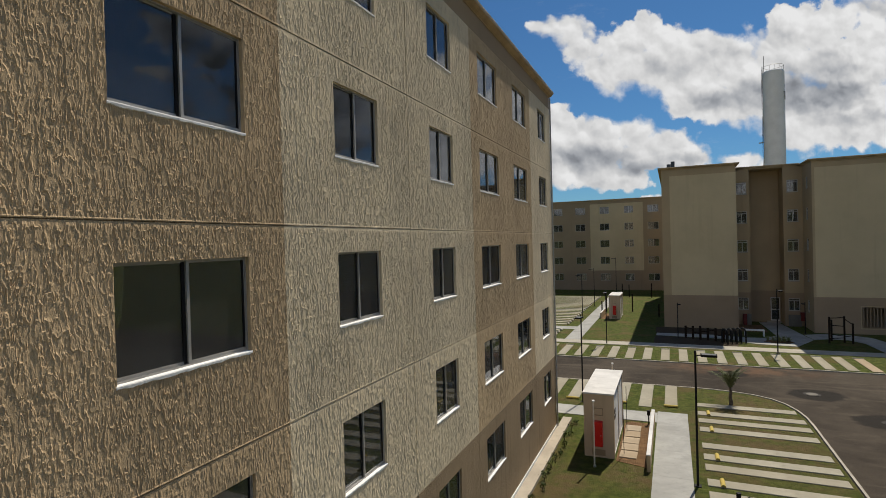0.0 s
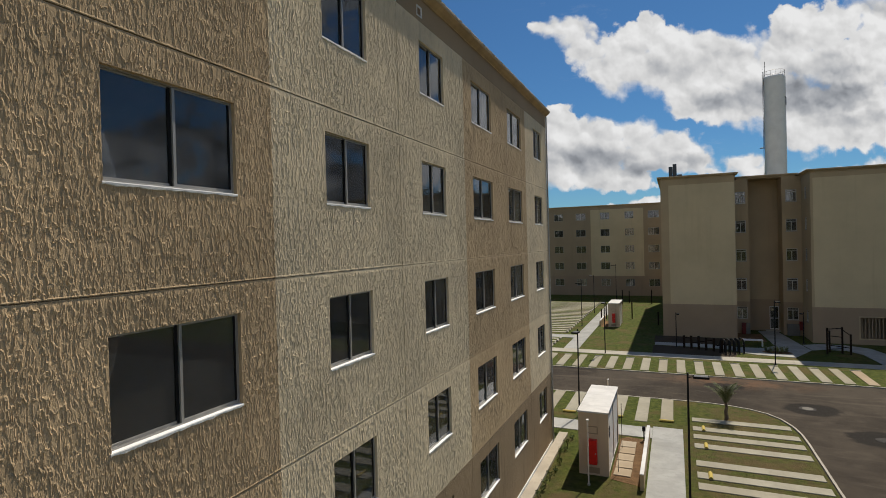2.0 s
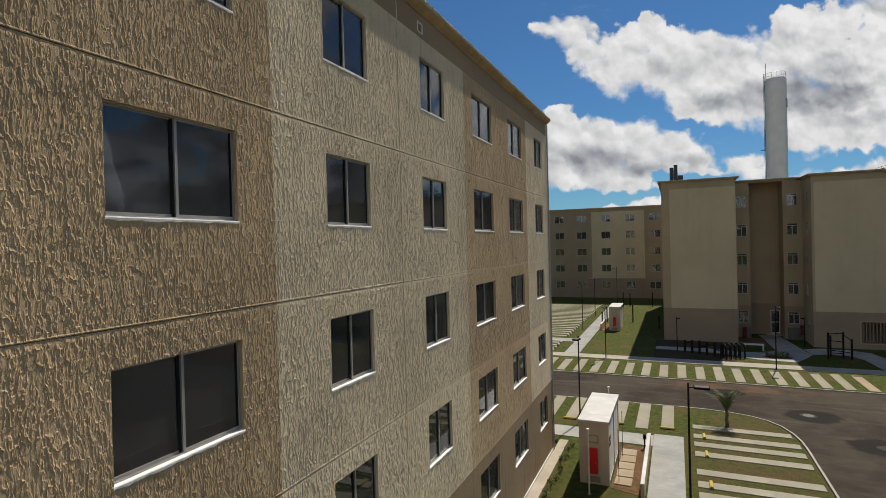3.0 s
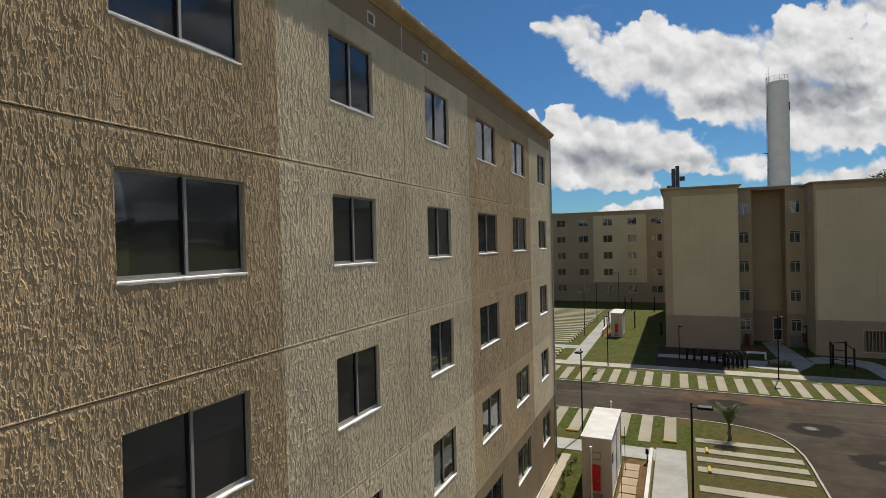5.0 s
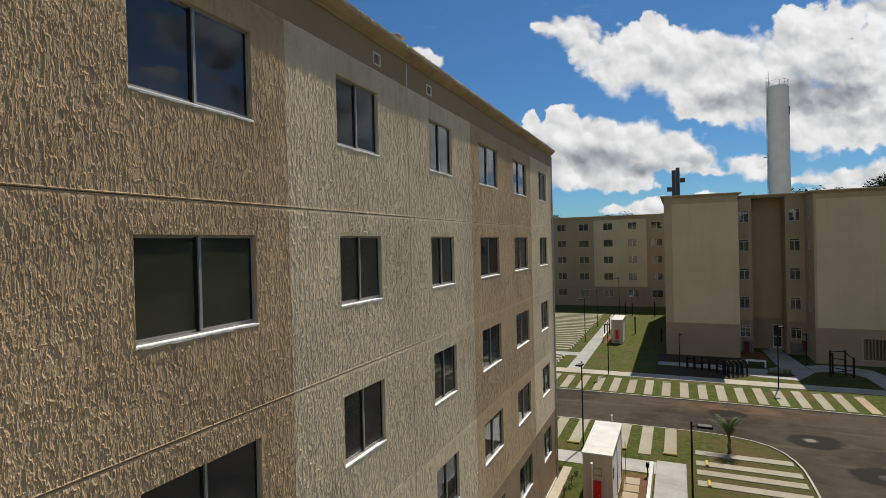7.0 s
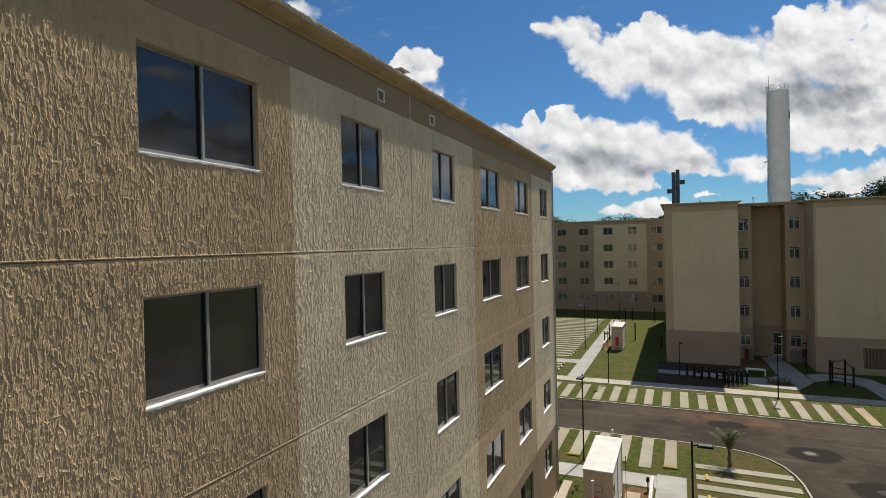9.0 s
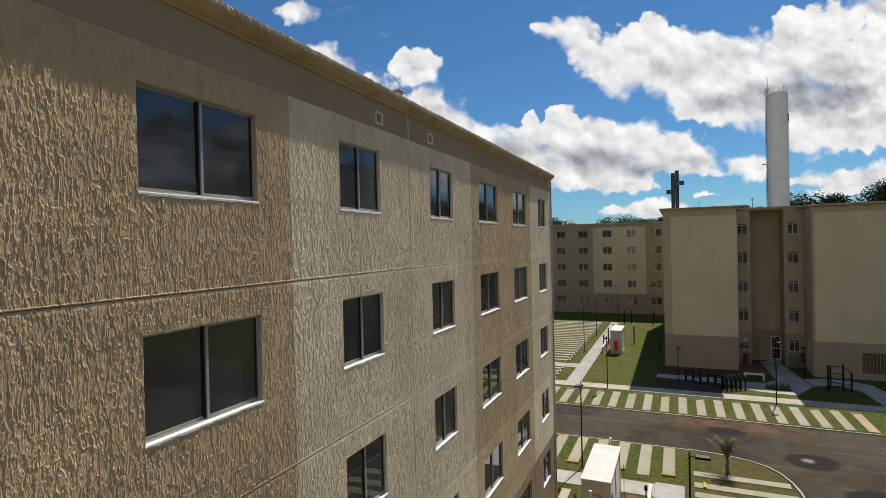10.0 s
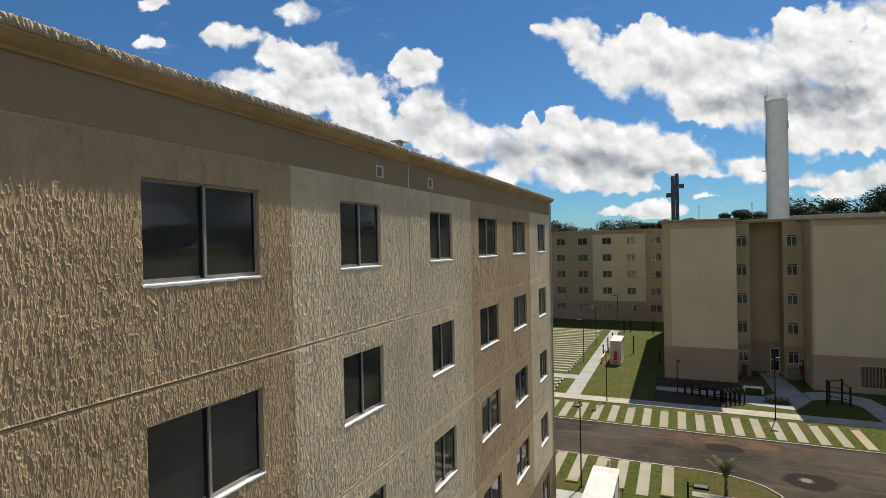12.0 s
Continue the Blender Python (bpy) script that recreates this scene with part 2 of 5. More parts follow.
def render_coat(name, colour, dirt_shade, depth=0.012, streak=0.3):
    """Combed exterior render: long upright worm tracks in a thick coat, with rain stains and painted groove shade."""

    def build(k):
        sep = k.node("ShaderNodeSeparateXYZ", Vector=k.at)
        # x and y share the width so that end walls are combed as well
        wobble = k.noise(k.at, 7.0, 2.0)
        across = k.math("ADD", k.math("ADD", sep.outputs[0], sep.outputs[1]), k.math("MULTIPLY", k.math("SUBTRACT", wobble, 0.5), 0.10))
        p = k.node("ShaderNodeCombineXYZ", X=k.math("MULTIPLY", across, 21.0), Y=0.0, Z=k.math("MULTIPLY", sep.outputs[2], 4.6)).outputs[0]
        coarse = k.noise(p, 1.0, 2.0, 0.5, 0.7)
        track = k.smooth(k.math("ABSOLUTE", k.math("SUBTRACT", coarse, 0.5)), 0.0, 0.085)
        q = k.node("ShaderNodeCombineXYZ", X=k.math("MULTIPLY", across, 47.0), Y=3.0, Z=k.math("MULTIPLY", sep.outputs[2], 13.0)).outputs[0]
        fine = k.noise(q, 1.0, 3.0, 0.6, 0.5)
        ridge = k.smooth(fine, 0.36, 0.62)
        grit = k.noise(k.at, 160.0, 2.0)
        h = k.math("ADD", k.math("MULTIPLY", track, 0.62), k.math("MULTIPLY_ADD", ridge, 0.42, k.math("MULTIPLY", grit, 0.10)))
        blot = k.noise(k.at, 0.55, 5.0, 0.6)
        rain = k.noise(k.node("ShaderNodeCombineXYZ", X=k.math("MULTIPLY", across, 5.0), Y=0.0, Z=k.math("MULTIPLY", sep.outputs[2], 0.35)).outputs[0], 1.0, 4.0, 0.6)
        c = k.mix(k.smooth(blot, 0.3, 0.72), tuple(x * 0.88 for x in colour), tuple(x * 1.08 for x in colour))
        c = k.mix(k.math("MULTIPLY", k.smooth(rain, 0.5, 0.78), streak), c, dirt_shade)
        # the tracks are tinted darker, shade put into the colour
        c = k.mix(k.math("MULTIPLY", k.math("SUBTRACT", 1.0, track), 0.12), c, dirt_shade)
        k.put(k.b.inputs["Base Color"], c)
        k.put(k.b.inputs["Roughness"], 0.85)
        bump(k, h, 1.0, depth)

    return material(name, build)


def cut_coat(name, colour, dirt_shade, streak=0.3):
    """The same coat where its tracks are modelled: colour, stains, painted scratch shade and grit only."""

    def build(k):
        sep = k.node("ShaderNodeSeparateXYZ", Vector=k.at)
        across = k.math("ADD", sep.outputs[0], sep.outputs[1])
        wobble = k.noise(k.at, 9.0, 3.0)
        drag = k.math("ADD", across, k.math("MULTIPLY", k.math("SUBTRACT", wobble, 0.5), 0.08))
        q = k.node("ShaderNodeCombineXYZ", X=k.math("MULTIPLY", drag, 70.0), Y=3.0, Z=k.math("MULTIPLY", sep.outputs[2], 11.0)).outputs[0]
        scratch = k.smooth(k.noise(q, 1.0, 3.0, 0.6, 0.4), 0.43, 0.54)
        grit = k.math("MULTIPLY_ADD", scratch, 0.35, k.noise(k.at, 110.0, 3.0, 0.6))
        mid = k.noise(k.at, 5.0, 4.0, 0.6)
        blot = k.noise(k.at, 0.55, 5.0, 0.6)
        rain = k.noise(k.node("ShaderNodeCombineXYZ", X=k.math("MULTIPLY", across, 5.0), Y=0.0, Z=k.math("MULTIPLY", sep.outputs[2], 0.35)).outputs[0], 1.0, 4.0, 0.6)
        c = k.mix(k.smooth(blot, 0.3, 0.72), tuple(x * 0.88 for x in colour), tuple(x * 1.08 for x in colour))
        c = k.mix(k.math("MULTIPLY", k.smooth(rain, 0.5, 0.78), streak), c, dirt_shade)
        c = k.mix(k.math("MULTIPLY", k.smooth(mid, 0.5, 0.75), 0.22), c, dirt_shade)
        # a little groove shade painted into the scratches
        c = k.mix(k.math("MULTIPLY", k.smooth(scratch, 0.5, 0.0), 0.06), c, dirt_shade)
        rust = k.smooth(k.noise(k.vec("MULTIPLY", k.at, (1.1, 1.1, 0.7)), 1.0, 6.0, 0.68), 0.56, 0.72)
        c = k.mix(k.math("MULTIPLY", rust, 0.15), c, (dirt_shade[0] * 1.35, dirt_shade[1] * 1.15, dirt_shade[2] * 0.9))
        k.put(k.b.inputs["Base Color"], c)
        k.put(k.b.inputs["Roughness"], 0.88)
        bump(k, grit, 1.0, 0.0016)

    return material(name, build)


def painted_wall(name, colour):
    """Smooth painted wall of the further blocks."""

    def build(k):
        sep = k.node("ShaderNodeSeparateXYZ", Vector=k.at)
        blot = k.noise(k.at, 0.35, 5.0, 0.6)
        rain = k.noise(k.vec("MULTIPLY", k.at, (2.2, 2.2, 0.12)), 1.0, 4.0)
        f = k.noise(k.at, 26.0, 4.0, 0.6)
        c = k.mix(k.smooth(blot, 0.3, 0.7), tuple(x * 0.93 for x in colour), tuple(x * 1.05 for x in colour))
        c = k.mix(k.math("MULTIPLY", k.smooth(rain, 0.55, 0.8), 0.22), c, tuple(x * 0.6 for x in colour))
        k.put(k.b.inputs["Base Color"], c)
        k.put(k.b.inputs["Roughness"], 0.8)
        bump(k, f, 0.6, 0.006)

    return material(name, build)


def grass_build(k):
    big = k.noise(k.at, 0.45, 5.0, 0.62)
    mid = k.noise(k.at, 3.2, 5.0, 0.65)
    fine = k.noise(k.at, 42.0, 4.0, 0.7)
    c = k.mix(k.smooth(mid, 0.32, 0.7), (0.045, 0.060, 0.010), (0.104, 0.120, 0.022))
    c = k.mix(k.math("MULTIPLY", k.smooth(big, 0.48, 0.66), 0.8), c, (0.125, 0.088, 0.036))
    bare = k.smooth(k.noise(k.at, 0.9, 5.0, 0.65), 0.63, 0.76)
    # trodden earth round the palm, beside the kiosk and at the foot of the wall
    for spot, size in (((8.2, 30.0, 0), (0.4, 0.55, 0)), ((1.1, 18.0, 0), (0.9, 0.4, 0)), ((3.3, 19.4, 0), (1.0, 0.8, 0)), ((7.6, 24.5, 0), (0.28, 0.2, 0))):
        near = k.smooth(k.vec("LENGTH", k.vec("MULTIPLY", k.vec("SUBTRACT", k.at, spot), size)), 1.25, 0.2)
        bare = k.math("MAXIMUM", bare, k.math("MULTIPLY", near, k.smooth(k.noise(k.at, 1.7, 5.0, 0.7), 0.34, 0.62)))
    c = k.mix(k.math("MULTIPLY", bare, 0.8), c, (0.125, 0.082, 0.042))
    c = k.mix(k.math("MULTIPLY", k.smooth(fine, 0.42, 0.72), 0.5), c, (0.024, 0.032, 0.008))
    c = k.mix(k.math("MULTIPLY", k.smooth(k.noise(k.at, 17.0, 3.0, 0.7), 0.64, 0.72), 0.5), c, (0.17, 0.15, 0.07))
    k.put(k.b.inputs["Base Color"], c)
    k.put(k.b.inputs["Roughness"], 0.9)
    bump(k, k.math("ADD", fine, k.math("MULTIPLY", mid, 0.6)), 1.0, 0.05)


def asphalt_build(k):
    sep = k.node("ShaderNodeSeparateXYZ", Vector=k.at)
    big = k.noise(k.at, 0.22, 6.0, 0.65, 0.6)
    mid = k.noise(k.at, 1.3, 5.0, 0.6)
    fine = k.noise(k.at, 75.0, 3.0, 0.7)
    c = k.mix(k.smooth(big, 0.34, 0.68), (0.027, 0.0205, 0.0145), (0.064, 0.051, 0.037))
    c = k.mix(k.math("MULTIPLY", k.smooth(mid, 0.5, 0.75), 0.45), c, (0.092, 0.074, 0.055))
    drag = k.noise(k.vec("MULTIPLY", k.at, (0.16, 0.9, 0)), 1.0, 6.0, 0.7, 0.8)
    c = k.mix(k.math("MULTIPLY", k.smooth(drag, 0.5, 0.68), 0.65), c, (0.098, 0.079, 0.058))
    # red earth carried on to the road where the two lanes meet
    mud = k.vec("LENGTH", k.vec("MULTIPLY", k.vec("SUBTRACT", k.at, (8.0, 36.9, 0)), (0.2, 0.6, 0)))
    mud = k.math("MULTIPLY", k.smooth(mud, 1.3, 0.1), k.smooth(k.noise(k.at, 0.8, 5.0, 0.7), 0.36, 0.6))
    c = k.mix(k.math("MULTIPLY", mud, 0.75), c, (0.15, 0.080, 0.043))
    for spot, size in (((11.3, 32.35, 0), (0.82, 0.95, 0)), ((7.55, 35.75, 0), (0.9, 1.5, 0)), ((13.2, 28.5, 0), (0.75, 0.95, 0))):
        damp = k.vec("LENGTH", k.vec("MULTIPLY", k.vec("SUBTRACT", k.at, spot), size))
        damp = k.math("MULTIPLY", k.smooth(k.math("ADD", damp, k.math("MULTIPLY", mid, 0.7)), 1.5, 1.25), 0.92)
        c = k.mix(damp, c, (0.0095, 0.008, 0.0065))
    c = k.mix(k.math("MULTIPLY", fine, 0.35), c, (0.03, 0.024, 0.018))
    k.put(k.b.inputs["Base Color"], c)
    k.put(k.b.inputs["Roughness"], 0.85)
    bump(k, fine, 0.7, 0.012)


def concrete(name, colour, spread=0.0, stain=0.3):
    def build(k):
        big = k.noise(k.at, 0.8, 5.0, 0.62, 0.4)
        mid = k.noise(k.at, 5.0, 5.0, 0.6)
        fine = k.noise(k.at, 60.0, 3.0, 0.6)
        c = k.mix(k.smooth(big, 0.3, 0.7), tuple(x * 0.8 for x in colour), tuple(x * 1.08 for x in colour))
        c = k.mix(k.math("MULTIPLY", k.smooth(mid, 0.5, 0.75), stain), c, tuple(x * 0.55 for x in colour))
        c = k.mix(k.math("MULTIPLY", fine, 0.22), c, tuple(x * 0.6 for x in colour))
        if spread:
            r = k.node("ShaderNodeObjectInfo").outputs["Random"]
            c = k.mix(k.math("MULTIPLY", r, spread), c, tuple(x * y for x, y in zip(colour, (0.72, 0.66, 0.58))))
        k.put(k.b.inputs["Base Color"], c)
        k.put(k.b.inputs["Roughness"], 0.88)
        bump(k, k.math("ADD", fine, mid), 0.6, 0.006)

    return material(name, build)


def soil_build(k):
    n = k.noise(k.at, 2.4, 6.0, 0.65)
    f = k.noise(k.at, 40.0, 4.0, 0.7)
    c = k.mix(k.smooth(n, 0.3, 0.7), (0.15, 0.088, 0.044), (0.25, 0.15, 0.075))
    c = k.mix(k.math("MULTIPLY", f, 0.5), c, (0.07, 0.04, 0.022))
    k.put(k.b.inputs["Base Color"], c)
    k.put(k.b.inputs["Roughness"], 0.95)
    bump(k, k.math("ADD", n, f), 1.0, 0.05)


def glass_build(k):
    clear = k.node("ShaderNodeBsdfTransparent", Color=(0.62, 0.62, 0.60, 1))
    n = k.noise(k.at, 1.1, 2.0)
    bumped = k.node("ShaderNodeBump", Strength=0.04, Distance=0.02, Height=n)
    gloss = k.node("ShaderNodeBsdfGlossy", Roughness=0.012, Color=(0.92, 0.95, 1.0, 1), Normal=bumped.outputs[0])
    fres = k.node("ShaderNodeFresnel", IOR=1.72)
    m = k.node("ShaderNodeMixShader", Fac=fres.outputs[0])
    k.put(m.inputs[1], clear.outputs[0])
    k.put(m.inputs[2], gloss.outputs[0])
    # a pale haze mixed into the panes to lift their blacks
    film = k.node("ShaderNodeBsdfDiffuse", Color=(0.62, 0.60, 0.54, 1), Roughness=0.5)
    veil = k.node("ShaderNodeMixShader", Fac=k.math("MULTIPLY_ADD", k.noise(k.at, 3.0, 4.0, 0.6), 0.04, 0.035))
    k.put(veil.inputs[1], m.outputs[0])
    k.put(veil.inputs[2], film.outputs[0])
    k.put(k.out.inputs[0], veil.outputs[0])


def leaves(name, dark, light):
    def build(k):
        r = k.node("ShaderNodeNewGeometry").outputs["Random Per Island"]
        n = k.noise(k.at, 0.5, 3.0)
        c = k.mix(k.math("MULTIPLY_ADD", n, 0.5, k.math("MULTIPLY", r, 0.5)), dark, light)
        k.put(k.b.inputs["Base Color"], c)
        k.put(k.b.inputs["Roughness"], 0.6)

    return material(name, build)


BROWN = render_coat("combed_render_brown", (0.56, 0.42, 0.266), (0.195, 0.143, 0.088))
LIGHT = render_coat("combed_render_sand", (0.72, 0.61, 0.445), (0.31, 0.255, 0.18))
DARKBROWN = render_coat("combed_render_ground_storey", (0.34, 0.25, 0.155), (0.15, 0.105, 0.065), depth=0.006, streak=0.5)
BROWN_CUT = cut_coat("combed_render_brown_cut", (0.545, 0.4, 0.238), (0.19, 0.143, 0.088))
LIGHT_CUT = cut_coat("combed_render_sand_cut", (0.725, 0.6, 0.405), (0.30, 0.25, 0.175))
# the wall's brown, darkened in colour for the shade below the cornice
FRIEZE_SHADED = painted_wall("frieze_render_shaded", (0.365, 0.265, 0.16))
CAPC = cut_coat("capping_render", (0.52, 0.44, 0.33), (0.20, 0.165, 0.12), streak=0.5)
CORNICE = plain("cornice_ochre_paint", (0.43, 0.30, 0.155), 0.75, vary=0.18, scale=2.0, grain=0.004)
BEIGE = painted_wall("painted_wall_beige", (0.565, 0.46, 0.285))
TAN = painted_wall("painted_wall_tan", (0.435, 0.332, 0.2))
FARTAN = painted_wall("painted_wall_far_tan", (0.345, 0.263, 0.165))
TAUPE = painted_wall("painted_wall_taupe", (0.33, 0.243, 0.158))
ALU = plain("brushed_aluminium", (0.40, 0.385, 0.36), 0.5, 0.45, vary=0.08, scale=9.0)
WHITE = plain("white_paint", (0.70, 0.68, 0.64), 0.5, vary=0.06, scale=3.0)
SILL = concrete("white_sill_mortar", (0.86, 0.85, 0.82), stain=0.35)
GLASS = material("window_glass", glass_build)
INSIDE = plain("room_plaster", (0.42, 0.40, 0.36), 0.85, vary=0.08)
GRASS = material("lawn_grass", grass_build)
ASPHALT = material("asphalt", asphalt_build)
PATHC = concrete("walkway_concrete", (0.355, 0.35, 0.325))
STRIPC = concrete("paving_strip_concrete", (0.345, 0.32, 0.25), spread=0.5)
KERBC = concrete("kerb_concrete", (0.41, 0.375, 0.31))
APRON = concrete("apron_concrete", (0.44, 0.385, 0.305))
TILEC = concrete("paving_slab_tan", (0.42, 0.345, 0.25), spread=0.6)
SOIL = material("red_soil", soil_build)
BLACK = plain("black_painted_steel", (0.014, 0.013, 0.013), 0.6, 0.0, vary=0.2, shine=0.15)
CURTB = plain("brown_curtain_cloth", (0.33, 0.24, 0.165), 0.9, vary=0.35, scale=3.0, shine=0.05, spread=0.6)
FRAMEC = plain("dull_window_frame", (0.50, 0.47, 0.41), 0.5, vary=0.08)
GREYM = plain("grey_lamp_housing", (0.012, 0.011, 0.011), 0.85, 0.0, shine=0.05)
RED = plain("red_paint", (0.62, 0.018, 0.014), 0.4, vary=0.08)
YELLOW = concrete("yellow_painted_concrete", (0.52, 0.40, 0.11), stain=0.45)
ROOFW = concrete("white_roof_slab", (0.64, 0.625, 0.60), stain=0.2)
TIMBER = plain("dark_timber", (0.026, 0.017, 0.012), 0.8, vary=0.3, scale=4.0, shine=0.08)
BARK = plain("palm_bark", (0.13, 0.10, 0.07), 0.9, vary=0.3, scale=12.0, grain=0.02)
FROND = leaves("palm_frond", (0.06, 0.075, 0.03), (0.14, 0.155, 0.075))
SHRUB = leaves("shrub_leaves", (0.03, 0.05, 0.012), (0.085, 0.115, 0.03))
TUFT = leaves("tuft_blades", (0.10, 0.12, 0.045), (0.24, 0.25, 0.12))
WOODS = leaves("far_foliage", (0.016, 0.028, 0.012), (0.05, 0.07, 0.028))
TOWER = plain("tower_white_paint", (0.80, 0.80, 0.78), 0.55, vary=0.06, scale=0.6)
MAROON = plain("maroon_paint", (0.16, 0.02, 0.016), 0.5, vary=0.15)
LIDC = concrete("manhole_lid_concrete", (0.20, 0.185, 0.16))
PIPEC = plain("pale_pipe_paint", (0.66, 0.58, 0.48), 0.6)
PANELC = plain("lamp_top_panel", (0.07, 0.075, 0.085), 0.6)
IRON = plain("cast_iron", (0.05, 0.046, 0.042), 0.8, 0.0, vary=0.25, shine=0.1)
KIOSKC = painted_wall("kiosk_render", (0.56, 0.43, 0.30))
EASTC = concrete("bare_grey_ground", (0.085, 0.08, 0.068))
DARKGROUND = concrete("dark_brown_ground", (0.062, 0.044, 0.027))


# ---- building blocks ----
def box(bm, x0, x1, y0, y1, z0, z1, bevel=0.0):
    v = [bm.verts.new((x, y, z)) for z in (z0, z1) for y in (y0, y1) for x in (x0, x1)]
    faces = [bm.faces.new([v[i] for i in q]) for q in ((0, 2, 3, 1), (4, 5, 7, 6), (0, 1, 5, 4), (2, 6, 7, 3), (0, 4, 6, 2), (1, 3, 7, 5))]
    if bevel:
        edges = list({e for f in faces for e in f.edges})
        bmesh.ops.bevel(bm, geom=edges, offset=bevel, segments=1, affect="EDGES")
    return bm


def boxes(*items, bevel=0.0):
    bm = bmesh.new()
    for it in items:
        box(bm, *it, bevel=bevel)
    return bm


def tube(bm, points, radius, sides=8, taper=1.0):
    """A round bar through the points."""
    pts = [Vector(p) for p in points]
    rings = []
    for i, p in enumerate(pts):
        d = (pts[min(i + 1, len(pts) - 1)] - pts[max(i - 1, 0)]).normalized()
        a = d.cross(Vector((0.31, 0.93, 0.17))).normalized()
        b = d.cross(a)
        r = radius * (1 + (taper - 1) * i / max(1, len(pts) - 1))
        rings.append([bm.verts.new(p + r * (math.cos(t) * a + math.sin(t) * b)) for t in [2 * math.pi * j / sides for j in range(sides)]])
    for q, r in zip(rings, rings[1:]):
        for j in range(sides):
            bm.faces.new((q[j], q[(j + 1) % sides], r[(j + 1) % sides], r[j]))
    bm.faces.new(rings[0][::-1])
    bm.faces.new(rings[-1])
    return bm


def mesh_of(name, bm, mat):
    bmesh.ops.recalc_face_normals(bm, faces=bm.faces)
    me = bpy.data.meshes.new(name)
    bm.to_mesh(me)
    bm.free()
    me.materials.append(mat)
    return me


def part(name, bm, mat, parent=None, label="", at=None):
    """Links a bmesh, or a mesh that is shared, as one object under a thing or a part."""
    me = bm if isinstance(bm, bpy.types.Mesh) else mesh_of(name, bm, mat)
    ob = new(name, me)
    if parent is not None:
        ob.parent = parent
    if at is not None:
        ob.location = at
    if label:
        ob["label"] = label
    return ob


def thing(name, at, label, category, group="", turn=0.0):
    ob = tagged(new(name), label, category, group)
    ob.empty_display_size = 0.2
    ob.location, ob.rotation_euler = at, (0, 0, radians(turn))
    return ob


def structure(name, bm, mat, label="", category=""):
    ob = part(name, bm, mat)
    return tagged(ob, label, category, kind="structure")


def slab(points, z0, z1, bevel=0.0):
    """An upright slab on a plan outline."""
    bm = bmesh.new()
    lo = [bm.verts.new((x, y, z0)) for x, y in points]
    hi = [bm.verts.new((x, y, z1)) for x, y in points]
    n = len(points)
    bm.faces.new(lo[::-1])
    top = bm.faces.new(hi)
    for i in range(n):
        bm.faces.new((lo[i], lo[(i + 1) % n], hi[(i + 1) % n], hi[i]))
    if bevel:
        bmesh.ops.bevel(bm, geom=list(top.edges), offset=bevel, segments=1, affect="EDGES")
    return bm


def pierced(a0, a1, z0, z1, holes, thick, chamfer=0.0):
    """A wall piece in the plane of a (across) and z, its face at depth 0, with openings (a0, a1, z0, z1) right through."""
    ca = sorted({a0, a1, *[h[i] for h in holes for i in (0, 1)]})
    cz = sorted({z0, z1, *[h[i] for h in holes for i in (2, 3)]})
    if chamfer:
        ca = sorted({*ca, a0 + chamfer, a1 - chamfer})
        cz = sorted({*cz, z0 + chamfer, z1 - chamfer})
    solid = {}
    for i in range(len(ca) - 1):
        for j in range(len(cz) - 1):
            ma, mz = (ca[i] + ca[i + 1]) / 2, (cz[j] + cz[j + 1]) / 2
            solid[i, j] = not any(h[0] < ma < h[1] and h[2] < mz < h[3] for h in holes)
    verts = {}
    bm = bmesh.new()

    def vert(i, j, back):
        if (i, j, back) not in verts:
            edge = i in (0, len(ca) - 1) or j in (0, len(cz) - 1)
            d = -thick if back else (-chamfer if edge else 0.0)
            verts[i, j, back] = bm.verts.new((d, ca[i], cz[j]))
        return verts[i, j, back]

    for (i, j), s in solid.items():
        if not s:
            continue
        bm.faces.new([vert(a, b, False) for a, b in ((i, j), (i + 1, j), (i + 1, j + 1), (i, j + 1))])
        bm.faces.new([vert(a, b, True) for a, b in ((i, j), (i, j + 1), (i + 1, j + 1), (i + 1, j))])
        for di, dj, p, q in ((-1, 0, (i, j), (i, j + 1)), (1, 0, (i + 1, j + 1), (i + 1, j)), (0, -1, (i + 1, j), (i, j)), (0, 1, (i, j + 1), (i + 1, j + 1))):
            if not solid.get((i + di, j + dj), False):
                bm.faces.new([vert(*p, False), vert(*q, False), vert(*q, True), vert(*p, True)])
    return bm


def facing(bm, y):
    """Turns a wall piece so that it looks towards the road (to -y) in the plane y."""
    for v in bm.verts:
        d, a, z = v.co
        v.co = (a, y - d, z)
    return bm


# ---- the block beside the camera ----
STOREY, BASE = 2.65, 0.51
SILL_UP, WIN_H = 1.105, 1.15
COLUMNS = [(4.535, 1.71), (7.94, 1.32), (11.46, 1.32), (14.90, 1.71), (18.31, 1.71), (21.72, 1.32)]
# span, sand-coloured or not, mesh of the relief across and up (0: left to the material)
JOINT = 9.78
BAYS = [(-14.0, 1.9, 0, 0, 0), (1.9, 6.05, 0, 0.005, 0.011), (6.05, JOINT, 1, 0.007, 0.015), (JOINT, 13.42, 1, 0.010, 0.022), (13.42, 19.76, 0, 0.015, 0.032), (19.76, 23.3, 1, 0.019, 0.042)]
Y_END = 23.3
TOP_JOINT, WALL_TOP = 13.79, 14.39
LATTICE = np.random.default_rng(7).random((256, 256))


